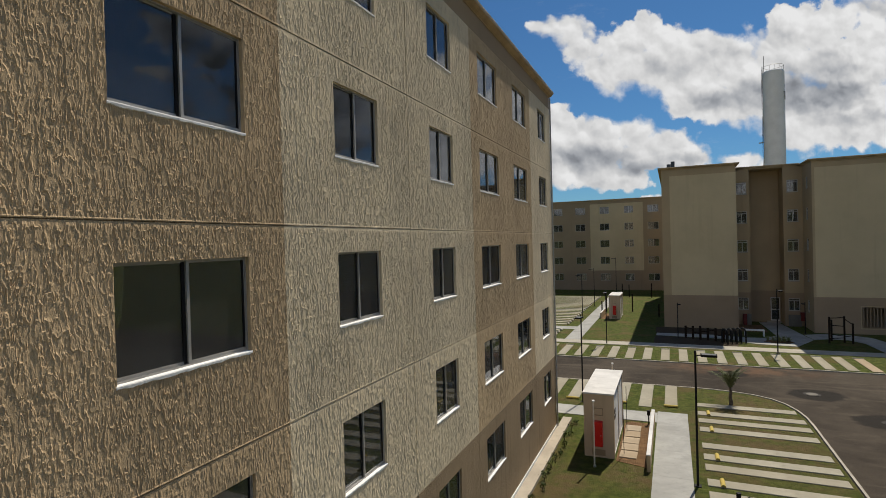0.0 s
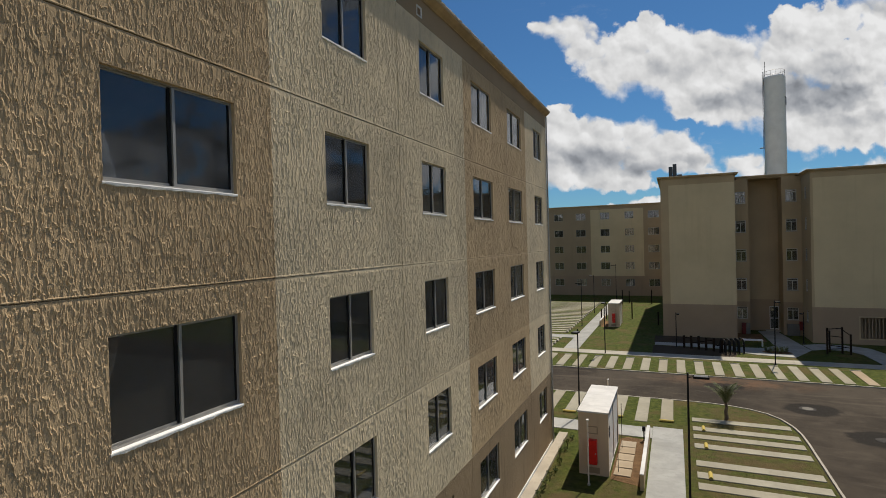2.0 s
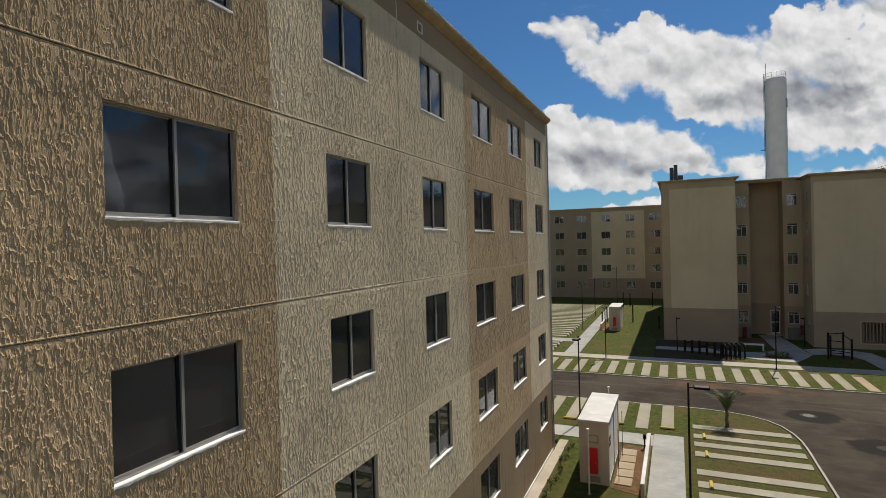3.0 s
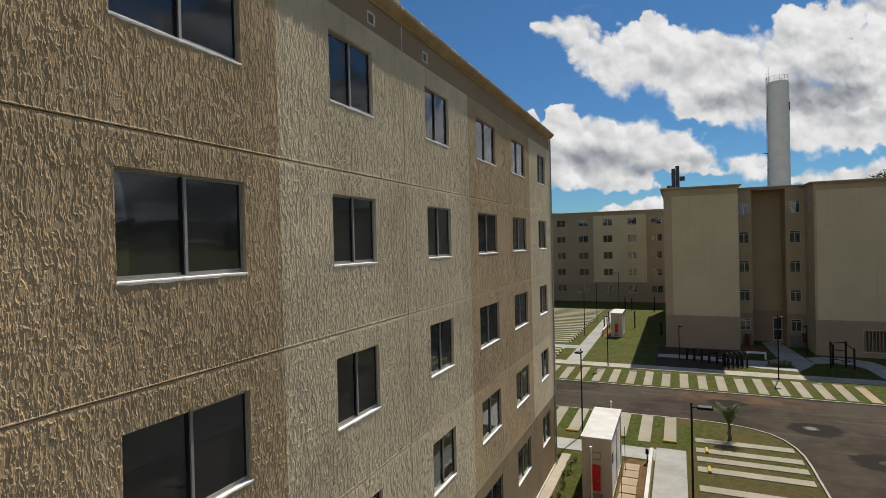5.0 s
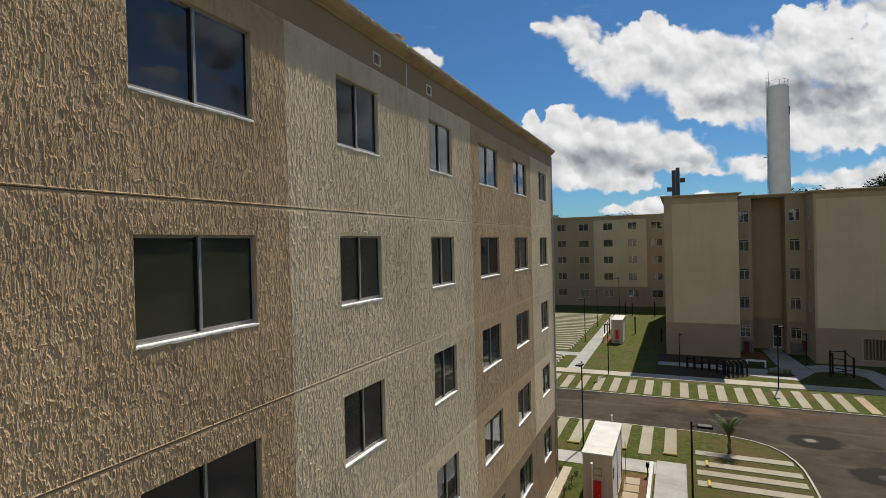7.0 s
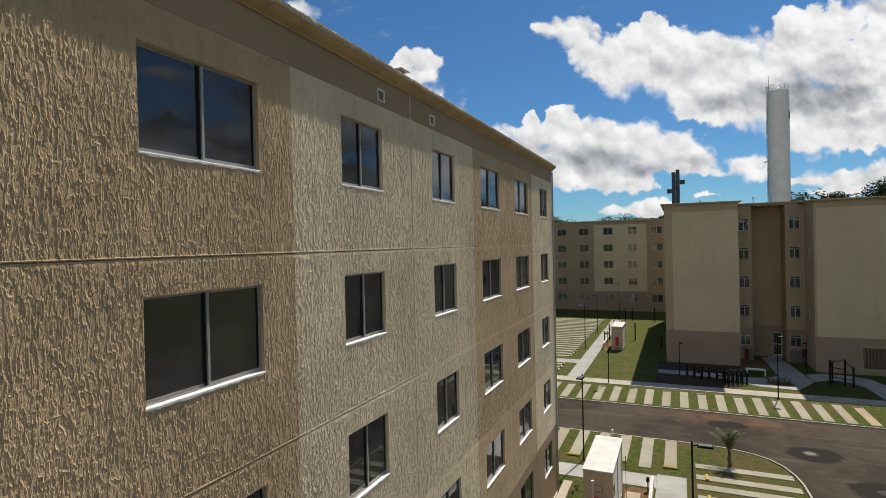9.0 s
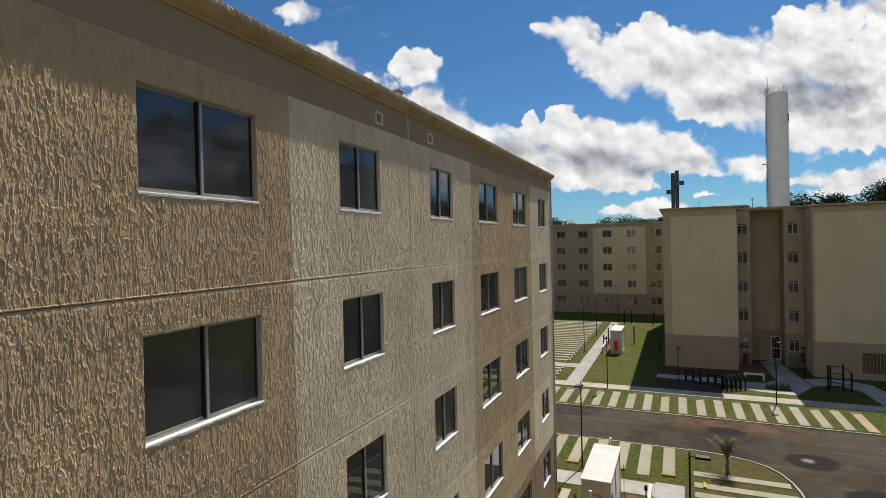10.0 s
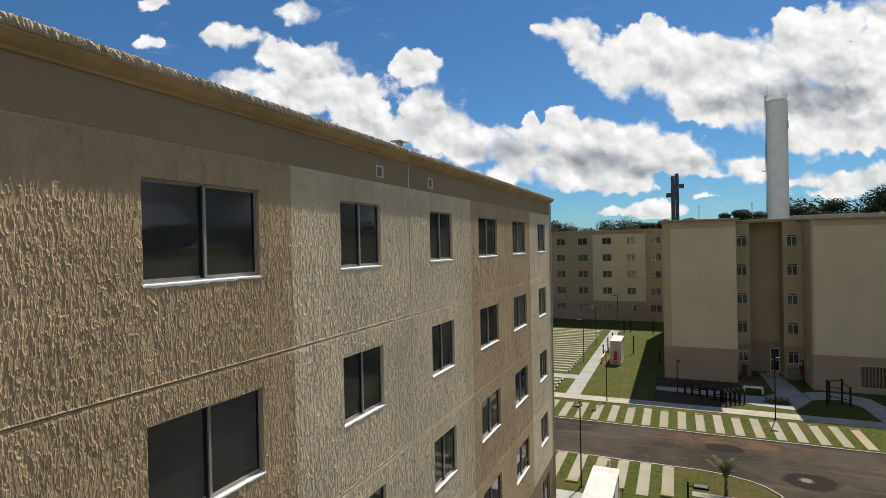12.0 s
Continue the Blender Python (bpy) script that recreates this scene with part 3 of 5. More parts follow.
def lattice_noise(a, b, shift):
    """Smooth noise from 0 to 1 over two coordinates."""
    a, b = a + shift * 17.31, b + shift * 9.73
    i, j = np.floor(a).astype(int), np.floor(b).astype(int)
    u, v = a - i, b - j
    u, v = u * u * u * (u * (6 * u - 15) + 10), v * v * v * (v * (6 * v - 15) + 10)
    i0, i1, j0, j1 = i % 256, (i + 1) % 256, j % 256, (j + 1) % 256
    return (LATTICE[i0, j0] * (1 - u) + LATTICE[i1, j0] * u) * (1 - v) + (LATTICE[i0, j1] * (1 - u) + LATTICE[i1, j1] * u) * v


def step(n, lo, hi):
    t = np.clip((n - lo) / (hi - lo), 0, 1)
    return t * t * (3 - 2 * t)


def combed(y, z):
    """Height of the combed coat: pressed tongues with steep rims over a rougher bed, all dragged upright."""
    w = (lattice_noise(y * 3.1, z * 2.4, 1) - 0.5) * 0.05 + (lattice_noise(y * 17.0, z * 13.0, 2) - 0.5) * 0.017
    a = lattice_noise((y + w) * 30.0, z * 6.6, 3) + 0.5 * lattice_noise((y + w) * 66.0, z * 16.0, 4)
    b = lattice_noise((y + w) * 64.0, z * 13.0, 5) + 0.5 * lattice_noise((y + w) * 118.0, z * 28.0, 6)
    some = lattice_noise(y * 2.2, z * 1.4, 8)
    rim = np.exp(-(((a - 0.79) / 0.07) ** 2))
    fine = np.exp(-(((b - 0.74) / 0.12) ** 2))
    grit = lattice_noise(y * 120, z * 75, 9)
    return COMB * (0.62 * step(a, 0.64, 0.80) + (0.6 + 0.6 * some) * rim + 0.66 * step(b, 0.58, 0.84) + 0.45 * fine + 0.2 * grit - 1.3)


COMB = 0.0047


def relief_panel(y0, y1, z0, z1, holes, step_y, step_z, thick=0.12):
    """A wall panel with openings whose face carries the combed relief."""

    def cuts(a, b, step, marks):
        out = [a]
        for m in sorted({b, *[m for m in marks if a < m < b]}):
            n = max(1, round((m - out[-1]) / step))
            out += list(np.linspace(out[-1], m, n + 1)[1:])
        return np.array(out)

    cy = cuts(y0, y1, step_y, [h[i] for h in holes for i in (0, 1)])
    cz = cuts(z0, z1, step_z, [h[i] for h in holes for i in (2, 3)])
    Y, Z = np.meshgrid(cy, cz, indexing="ij")
    X = combed(Y, Z)
    # trowelled smooth under each joint, with a small bead above it
    low, high = np.clip((Z - z0) / 0.028, 0, 1), np.clip((z1 - Z) / 0.05, 0, 1)
    X = X * np.clip(high * 1.6 - 0.5, 0, 1) - 0.005 * (1 - high)
    X = X * low + (1 - low) * (0.001 + 0.006 * np.sin(np.pi * np.clip((Z - z0) / 0.022, 0, 1)))
    ny, nz = Y.shape
    my, mz = (cy[:-1] + cy[1:]) / 2, (cz[:-1] + cz[1:]) / 2
    solid = np.ones((ny - 1, nz - 1), bool)
    for h in holes:
        solid &= ~(((my > h[0]) & (my < h[1]))[:, None] & ((mz > h[2]) & (mz < h[3]))[None, :])
    ident = np.arange(ny * nz).reshape(ny, nz)
    quads = np.stack([ident[:-1, :-1], ident[1:, :-1], ident[1:, 1:], ident[:-1, 1:]], -1)[solid]
    verts = np.stack([X, Y, Z], -1).reshape(-1, 3)
    # the returns at the border and in the openings
    rims, back = [], {}
    pad = np.zeros((ny + 1, nz + 1), bool)
    pad[1:-1, 1:-1] = solid
    extra = []

    def behind(v):
        if v not in back:
            back[v] = len(verts) + len(extra)
            extra.append((-thick, verts[v][1], verts[v][2]))
        return back[v]

    for i, j in zip(*np.nonzero(solid)):
        for di, dj, p, q in ((-1, 0, (i, j + 1), (i, j)), (1, 0, (i + 1, j), (i + 1, j + 1)), (0, -1, (i, j), (i + 1, j)), (0, 1, (i + 1, j + 1), (i, j + 1))):
            if not pad[i + 1 + di, j + 1 + dj]:
                a, b = ident[p], ident[q]
                rims.append((b, a, behind(a), behind(b)))
    verts = np.vstack([verts, np.array(extra)])
    quads = np.vstack([quads, np.array(rims)])
    me = bpy.data.meshes.new("wall_panel")
    me.vertices.add(len(verts))
    me.vertices.foreach_set("co", verts.astype(np.float32).ravel())
    me.loops.add(4 * len(quads))
    me.loops.foreach_set("vertex_index", quads.astype(np.int32).ravel())
    me.polygons.add(len(quads))
    me.polygons.foreach_set("loop_start", np.arange(0, 4 * len(quads), 4, dtype=np.int32))
    me.update(calc_edges=True)
    me.shade_flat()
    return me


def ring(x0, x1, y0, y1, z0, z1, left, right, low, top):
    """A closed four-sided frame in one piece, in the plane of y and z."""
    bm = bmesh.new()
    out = [(y0, z0), (y1, z0), (y1, z1), (y0, z1)]
    inn = [(y0 + left, z0 + low), (y1 - right, z0 + low), (y1 - right, z1 - top), (y0 + left, z1 - top)]
    v = {(x, k): [bm.verts.new((x, y, z)) for y, z in c] for x in (x0, x1) for k, c in (("o", out), ("i", inn))}
    for i in range(4):
        j = (i + 1) % 4
        bm.faces.new((v[x1, "o"][i], v[x1, "o"][j], v[x1, "i"][j], v[x1, "i"][i]))
        bm.faces.new((v[x0, "o"][j], v[x0, "o"][i], v[x0, "i"][i], v[x0, "i"][j]))
        bm.faces.new((v[x0, "o"][i], v[x0, "o"][j], v[x1, "o"][j], v[x1, "o"][i]))
        bm.faces.new((v[x0, "i"][j], v[x0, "i"][i], v[x1, "i"][i], v[x1, "i"][j]))
    return bm


def mortar_sill(w):
    """Rough white mortar under the window, its lower edge uneven."""
    bm = bmesh.new()
    n = round(w / 0.03)
    rings = []
    for i in range(n + 1):
        y = -0.012 + (w + 0.024) * i / n
        o = 0.5 + 0.9 * noise.noise((y * 7.0, 0.3, w)) + 0.5 * noise.noise((y * 29.0, 1.3, w))
        low, out = -0.026 - 0.016 * o, 0.007 + 0.005 * o
        rings.append([bm.verts.new(p) for p in ((-0.049, y, 0.009), (out * 0.6, y, 0.003), (out, y, -0.008), (out * 0.9, y, low + 0.006), (0.0, y, low), (-0.05, y, low))])
    for a, b in zip(rings, rings[1:]):
        for j in range(6):
            bm.faces.new((a[j], a[(j + 1) % 6], b[(j + 1) % 6], b[j]))
    bm.faces.new(rings[0])
    bm.faces.new(rings[-1])
    return bm


def window_meshes(w, h):
    """Aluminium sliding window for an opening w by h: its corner at the origin, the outside towards +x."""
    f, s, m = 0.016, 0.017, w / 2
    jamb = ring(-0.115, -0.05, 0.001, w - 0.001, 0.001, h - 0.001, f, f, 0.014, f)
    rails = [boxes((x, x + 0.006, f + 0.001, w - f - 0.001, 0.0155, 0.026)) for x in (-0.057, -0.086)]
    lo, hi = 0.027, h - f - 0.002
    outer = ring(-0.082, -0.060, m - 0.006, w - f - 0.002, lo, hi, 0.036, s, 0.030, s)
    inner = ring(-0.111, -0.089, f + 0.002, m + 0.020, lo, hi, s, 0.050, 0.030, s)
    panes = [boxes((-0.073, -0.069, m + 0.031, w - f - s - 0.003, lo + 0.031, hi - s - 0.001)), boxes((-0.102, -0.098, f + s + 0.003, m - 0.031, lo + 0.031, hi - s - 0.001))]
    # black strips: painted shade where the leaves meet, dark line where the outer closes
    dark_strips = [boxes((-0.0885, -0.086, m - 0.046, m - 0.008, lo + 0.004, hi - 0.004)), boxes((-0.068, -0.0595, w - f - s - 0.026, w - f - s - 0.003, lo + 0.031, hi - s - 0.001))]
    return {"jamb": mesh_of("window_frame", jamb, ALU), "rail": [mesh_of("rail", b, ALU) for b in rails], "sash": [mesh_of("sash", outer, ALU), mesh_of("sash", inner, ALU)],
            "pane": [mesh_of("pane", b, GLASS) for b in panes], "seal": [mesh_of("seal", b, BLACK) for b in dark_strips], "sill": mesh_of("window_sill", mortar_sill(w), SILL)}


block = thing("apartment_building", (0, 0, 0), "five-storey apartment block in combed brown and sand render", "building", "apartment blocks")
kits = {}
for row in range(5):
    z0 = 0.215 if row == 0 else BASE + row * STOREY + 0.005
    z1 = BASE + (row + 1) * STOREY - 0.005 if row < 4 else TOP_JOINT - 0.001
    for y0, y1, tone, sy, sz in BAYS:
        holes = [(c - w / 2, c + w / 2, BASE + row * STOREY + SILL_UP, BASE + row * STOREY + SILL_UP + WIN_H) for c, w in COLUMNS if y0 < c < y1]
        a, b = y0 + (0.007 if y0 == JOINT else 0.0), y1 - (0.007 if y1 == JOINT else 0.0)
        if sy and row > 0:
            mat = LIGHT_CUT if tone else BROWN_CUT
            coarse = 1.0 if row > 1 else 2.4
            me = relief_panel(a, b, z0, z1, holes, sy * coarse, sz * coarse)
            me.materials.append(mat)
            part("wall_panel", me, mat, block, "sand-coloured combed render" if tone else "")
        else:
            mat = DARKBROWN if row == 0 else LIGHT if tone else BROWN
            part("wall_panel", pierced(a, b, z0, z1, holes, 0.12, 0.006), mat, block, "sand-coloured combed render" if mat is LIGHT else "")
VENTS = (8.60, 10.86)
part("frieze_panel", pierced(-14.0, Y_END, TOP_JOINT + 0.001, WALL_TOP, [(c - 0.13, c + 0.13, 13.88, 14.11) for c in VENTS], 0.12, 0.002), FRIEZE_SHADED, block)
part("sealant", boxes((-0.01, 0.005, JOINT - 0.009, JOINT + 0.009, TOP_JOINT, 14.29)), SILL, block, "pale sealant line over a joint")
for c in VENTS:
    vent = part("roof_vent", boxes((-0.05, 0.012, c - 0.13, c - 0.105, 13.88, 14.11), (-0.05, 0.012, c + 0.105, c + 0.13, 13.88, 14.11),
                                   (-0.05, 0.012, c - 0.105, c + 0.105, 14.085, 14.11), (-0.05, 0.012, c - 0.105, c + 0.105, 13.88, 13.905)), SILL, block, "pale ventilation grille frame")
    for i in range(5):
        z = 13.912 + i * 0.035
        part("slat", boxes((-0.045, -0.012, c - 0.104, c + 0.104, z, z + 0.010)), TAUPE, vent)
for c, w in COLUMNS:
    if w not in kits:
        kits[w] = window_meshes(w, WIN_H)
    kit = kits[w]
    for row in range(5):
        at = (0, c - w / 2, BASE + row * STOREY + SILL_UP)
        win = part("window", kit["jamb"], ALU, block, "aluminium sliding window", at)
        for name in ("rail", "sash", "pane", "seal"):
            for me in kit[name]:
                part(name, me, ALU, win)
        part("sill", kit["sill"], SILL, win, "white mortar sill")
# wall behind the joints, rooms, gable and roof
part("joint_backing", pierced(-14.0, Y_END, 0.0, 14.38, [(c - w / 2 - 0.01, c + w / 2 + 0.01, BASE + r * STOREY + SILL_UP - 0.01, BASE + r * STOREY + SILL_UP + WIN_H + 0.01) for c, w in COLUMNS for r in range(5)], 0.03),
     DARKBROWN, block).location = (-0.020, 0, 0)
for i in range(6):
    part("floor_slab", boxes((-7.0, -0.13, -13.9, 23.1, BASE + i * STOREY - 0.12, BASE + i * STOREY + 0.02)), INSIDE, block)
part("rear_wall", boxes((-7.2, -7.0, -14.0, Y_END, 0.0, 14.38)), TAN, block)
part("end_wall", boxes((-7.0, -0.125, Y_END - 0.16, Y_END - 0.005, 0.0, 14.38)), LIGHT, block)
part("end_wall", boxes((-7.0, -0.125, -14.0, -13.92, 0.0, 14.38)), BROWN, block)
for y in (1.6, 6.2, 9.7, 13.2, 16.6, 20.0):
    part("partition", boxes((-6.99, -0.135, y - 0.05, y + 0.05, 0.54, 13.7)), INSIDE, block)
part("roof", boxes((-7.4, 0.05, -14.1, 23.4, 14.40, 14.46)), KERBC, block)


def cornice(y0, y1):
    """Stepped moulding under a rough-cast capping that stands out from the wall."""
    prof = [(0.008, 14.295), (0.028, 14.3), (0.034, 14.33), (0.10, 14.365), (0.165, 14.425), (0.17, 14.445), (0.008, 14.445)]
    bm = bmesh.new()
    n = 48
    rings = []
    for i in range(n + 1):
        y = y0 + (y1 - y0) * i / n
        rings.append([bm.verts.new((x, y, z + 0.004 * math.sin(i * 1.7))) for x, z in prof])
    for a, b in zip(rings, rings[1:]):
        for j in range(len(prof)):
            k = (j + 1) % len(prof)
            bm.faces.new((a[j], a[k], b[k], b[j]))
    bm.faces.new(rings[0])
    bm.faces.new(rings[-1])
    return bm


def capping(y0, y1):
    """The uneven combed capping along the roof edge: slanting ribs dragged through the coat."""
    prof = [(-0.25, 14.47), (0.172, 14.447), (0.184, 14.458), (0.190, 14.475), (0.192, 14.495), (0.190, 14.515), (0.182, 14.535), (0.165, 14.55), (0.05, 14.56), (-0.25, 14.54)]
    n = len(prof)
    bm = bmesh.new()
    rings = []
    y = y0
    while y < y1 + 0.01:
        row = []
        for x, z in prof:
            o = 0.0
            if x > 0.16:
                lean = y + (z - 14.49) * 0.5 + 0.02 * noise.noise((y * 6, z * 20, 1.7))
                rib = noise.noise((lean * 48, z * 7, 0.5)) + 0.6 * noise.noise((lean * 105, z * 14, 4.5))
                o = 0.022 * rib
            row.append(bm.verts.new((x + o, y, z + (0.006 * noise.noise((y * 9, 2.2, 0.4)) if z > 14.53 else 0))))
        rings.append(row)
        y += 0.005 if 1.5 < y < 9 else 0.016 if 0 < y else 0.08
    for a, b in zip(rings, rings[1:]):
        for j in range(n):
            k = (j + 1) % n
            bm.faces.new((a[j], a[k], b[k], b[j]))
    bm.faces.new(rings[0])
    bm.faces.new(rings[-1])
    return bm


part("cornice", cornice(-14.13, 23.4), CORNICE, block, "smooth ochre moulding")
part("capping", capping(-14.13, 23.42), CAPC, block, "rough-cast roof edge")
part("plinth", boxes((-0.1, 0.02, -14.03, Y_END, 0.08, 0.21), bevel=0.008), SILL, block, "narrow white skirting at the foot of the wall")
part("downpipe", tube(bmesh.new(), [(0.03, 23.34, 0.1), (0.03, 23.34, 7.0), (0.03, 23.34, 14.28)], 0.035), ALU, block)
cowl = part("roof_cowl", boxes((-0.14, 0.10, 9.28, 9.62, 14.69, 14.715), bevel=0.006), ALU, block, "small flat metal vent cowl on the roof edge")
part("stem", boxes((-0.06, 0.03, 9.39, 9.52, 14.53, 14.689)), ALU, cowl)


# ---- ground, road, lawns, kerbs ----
ROAD_Z = -0.045


def ground_mesh():
    """One sheet to the horizon: level in the estate, wooded rises round it."""
    bm = bmesh.new()
    radii = [0, 40, 80, 120, 160, 200, 240, 300, 380, 500, 800, 1500, 4000]
    n = 72
    cx, cy = 5.0, 30.0
    rings = []
    for r in radii:
        ring = []
        for i in range(n):
            a = 2 * math.pi * i / n
            x, y = cx + r * math.cos(a), cy + r * math.sin(a)
            rise = max(0.0, min(1.0, (r - 150) / 130))
            z = -0.16 + rise * (13.0 + 4.0 * noise.noise((x / 130, y / 130, 0.3)))
            if r >= 800:
                z = 9.0
            ring.append(bm.verts.new((x, y, z)))
        rings.append(ring)
    for a, b in zip(rings, rings[1:]):
        for i in range(n):
            j = (i + 1) % n
            if a is rings[0]:
                continue
            bm.faces.new((a[i], a[j], b[j], b[i]))
    mid = bm.verts.new((cx, cy, -0.16))
    for i in range(n):
        bm.faces.new((mid, rings[1][i], rings[1][(i + 1) % n]))
    for v in rings[0]:
        bm.verts.remove(v)
    return bm


structure("ground", ground_mesh(), GRASS, "green open ground rising to wooded hills", "ground")
structure("road", slab([(-70, 29.0), (9.0, 29.0), (9.0, -60), (17.5, -60), (17.5, 31.0), (70, 31.0), (70, 39.0), (-70, 39.0)], -0.15, ROAD_Z), ASPHALT, "worn grey asphalt road with red earth stains", "road")
CURVE = [(10.1, 27.0), (10.06, 28.1), (9.9, 29.1), (9.6, 30.0), (9.1, 30.75), (8.4, 31.27), (7.6, 31.57), (6.7, 31.74), (5.8, 31.8)]
structure("lawn_near", slab([(-70, -60), (10.0, -60)] + [(x - 0.1, y - 0.1) for x, y in CURVE] + [(-70, 31.7)], -0.15, 0.0), GRASS, "mown lawn with worn patches", "lawn")
structure("lawn_far", slab([(-70, 38.05), (70, 38.05), (70, 140), (-70, 140)], -0.15, 0.0), GRASS, "mown lawn with worn patches", "lawn")
structure("ground_east", slab([(17.6, -60), (70, -60), (70, 30.9), (17.6, 30.9)], -0.15, 0.0), EASTC, "bare grey ground with sparse weeds", "ground")


def kerb(points, name, width=0.095, top=0.014):
    """Kerbstones in a row along a line."""
    pts = [Vector((x, y, 0)) for x, y in points]
    bm = bmesh.new()
    for a, b in zip(pts, pts[1:]):
        d = b - a
        n = max(1, round(d.length / 1.0))
        u = d.normalized()
        w = Vector((-u.y, u.x, 0)) * width / 2
        for i in range(n):
            p, q = a + d * (i / n) + u * 0.004, a + d * ((i + 1) / n) - u * 0.004
            h = top + random.uniform(-0.006, 0.006)
            lo = [bm.verts.new((*(c + s * w).xy, -0.14)) for c, s in ((p, -1), (q, -1), (q, 1), (p, 1))]
            hi = [bm.verts.new((*(c + s * w * 0.9).xy, h)) for c, s in ((p, -1), (q, -1), (q, 1), (p, 1))]
            bm.faces.new(hi)
            for j in range(4):
                bm.faces.new((lo[j], lo[(j + 1) % 4], hi[(j + 1) % 4], hi[j]))
    return structure(name, bm, KERBC, "pale concrete kerb edging the road", "kerb")


kerb([(10.1, -60), (10.1, 27.0)] + CURVE[1:] + [(-70, 31.8)], "kerb_near")
kerb([(-70, 37.95), (70, 37.95)], "kerb_far")
kerb([(17.5, -60), (17.5, 31.0), (70, 31.0)], "kerb_east")


def paving(points, name, label, mat=PATHC, top=0.03):
    return structure(name, slab(points, -0.14, top, 0.004), mat, label, "pavement")


paving([(0.025, -14), (0.42, -14), (0.42, 24.6), (0.025, 24.6)], "apron", "tan concrete apron along the wall", APRON, 0.11)
# walkway poured in bays
for i in range(14):
    y1 = 26.95 - i * 2.4
    paving([(3.97, y1 - 2.398), (5.24, y1 - 2.398), (5.24, y1), (3.97, y1)], "walkway_%d" % (i + 1), "grey concrete walkway with brushed stains")
for i in range(5):
    x1 = 3.962 - i * 2.4
    paving([(x1 - 2.39, 25.35), (x1, 25.35), (x1, 26.75), (x1 - 2.39, 26.75)], "cross_walk_%d" % (i + 1), "grey concrete walkway")
for i in range(20):
    x0 = -20 + i * 2.5
    paving([(x0, 42.85), (x0 + 2.49, 42.85), (x0 + 2.49, 44.2), (x0, 44.2)], "sidewalk_%d" % (i + 1), "pale concrete footpath", KERBC)
for i in range(14):
    y0 = 44.21 + i * 2.4
    paving([(-3.5, y0), (-2.3, y0), (-2.3, y0 + 2.39), (-3.5, y0 + 2.39)], "far_walk_%d" % (i + 1), "grey concrete walkway")
paving([(-16, 49.2), (-3.51, 49.2), (-3.51, 50.7), (-16, 50.7)], "far_cross_walk", "grey concrete walkway")
paving([(9.47, 46.30), (10.51, 45.60), (12.9, 45.3), (13.9, 47.2), (14.5, 48.45), (14.3, 49.6), (13.75, 55.3), (13.6, 56.98), (12.0, 56.98), (12.1, 55.3), (12.28, 49.6), (11.24, 48.4), (9.68, 48.3)], "entrance_walk", "pale concrete path to the entrance")
paving([(14.56, 48.5), (15.4, 49.0), (16.8, 48.95), (17.5, 47.6), (17.7, 44.22), (19.3, 44.22), (19.2, 47.5), (18.6, 50.2), (17.3, 51.2), (15.6, 51.3), (14.32, 50.6)], "curved_walk", "curved pale concrete path")
paving([(3.4, 47.8), (6.7, 47.6), (8.6, 47.25), (9.44, 46.6), (9.6, 48.3), (8.5, 48.9), (6.7, 49.0), (3.4, 48.95)], "court_walk", "pale concrete path behind the exercise posts")
structure("trodden_court", slab([(3.3, 44.24), (9.0, 44.24), (9.3, 45.9), (8.4, 47.0), (6.7, 47.4), (3.3, 47.6)], -0.1, 0.008), DARKGROUND, "dark brown ground below the exercise posts", "soil")
structure("trodden_strip", slab([(3.3, 49.1), (8.6, 49.1), (9.9, 50.4), (9.9, 52.3), (3.3, 52.3)], -0.1, 0.008), DARKGROUND, "dark brown strip along the block", "soil")
structure("soil_bed_entrance", slab([(9.95, 51.6), (12.0, 51.4), (12.0, 55.3), (9.95, 55.3)], -0.1, 0.01), SOIL, "bare dark soil bed by the entrance", "soil")

# paving strips of the parking bays, with wheel stops


def strips(name, label, group_boxes, wheel, wheel_size, paint=None):
    lot = tagged(new(name), label, "parking")
    lot.empty_display_size = 0.2
    shared = {}
    for x0, x1, y0, y1 in group_boxes:
        key = (round(x1 - x0, 2), round(y1 - y0, 2))
        if key not in shared:
            shared[key] = mesh_of("paving_strip", boxes((0, key[0], 0, key[1], -0.1, 0.035), bevel=0.012), STRIPC)
        part("paving_strip", shared[key], STRIPC, lot, at=(x0, y0, 0))
    for x, y, turn in wheel:
        stop = bmesh.new()
        n, r = 10, wheel_size[1]
        prof = [(r * math.cos(math.pi * j / n), r * math.sin(math.pi * j / n) * 1.05) for j in range(n + 1)]
        ends = [[stop.verts.new((s * wheel_size[0] / 2, a, b + 0.03)) for a, b in prof] for s in (-1, 1)]
        stop.faces.new(ends[0])
        stop.faces.new(ends[1][::-1])
        for j in range(n):
            stop.faces.new((ends[0][j], ends[0][j + 1], ends[1][j + 1], ends[1][j]))
        stop.faces.new((ends[0][0], ends[1][0], ends[1][n], ends[0][n]))
        ob = part("wheel_stop", stop, paint or YELLOW)
        tagged(ob, "bare concrete wheel stop at a paving strip" if paint else "yellow-painted concrete wheel stop on a paving strip", "wheel stop", "wheel stops")
        ob.location, ob.rotation_euler = (x, y, 0.005), (0, 0, radians(turn))
    return lot


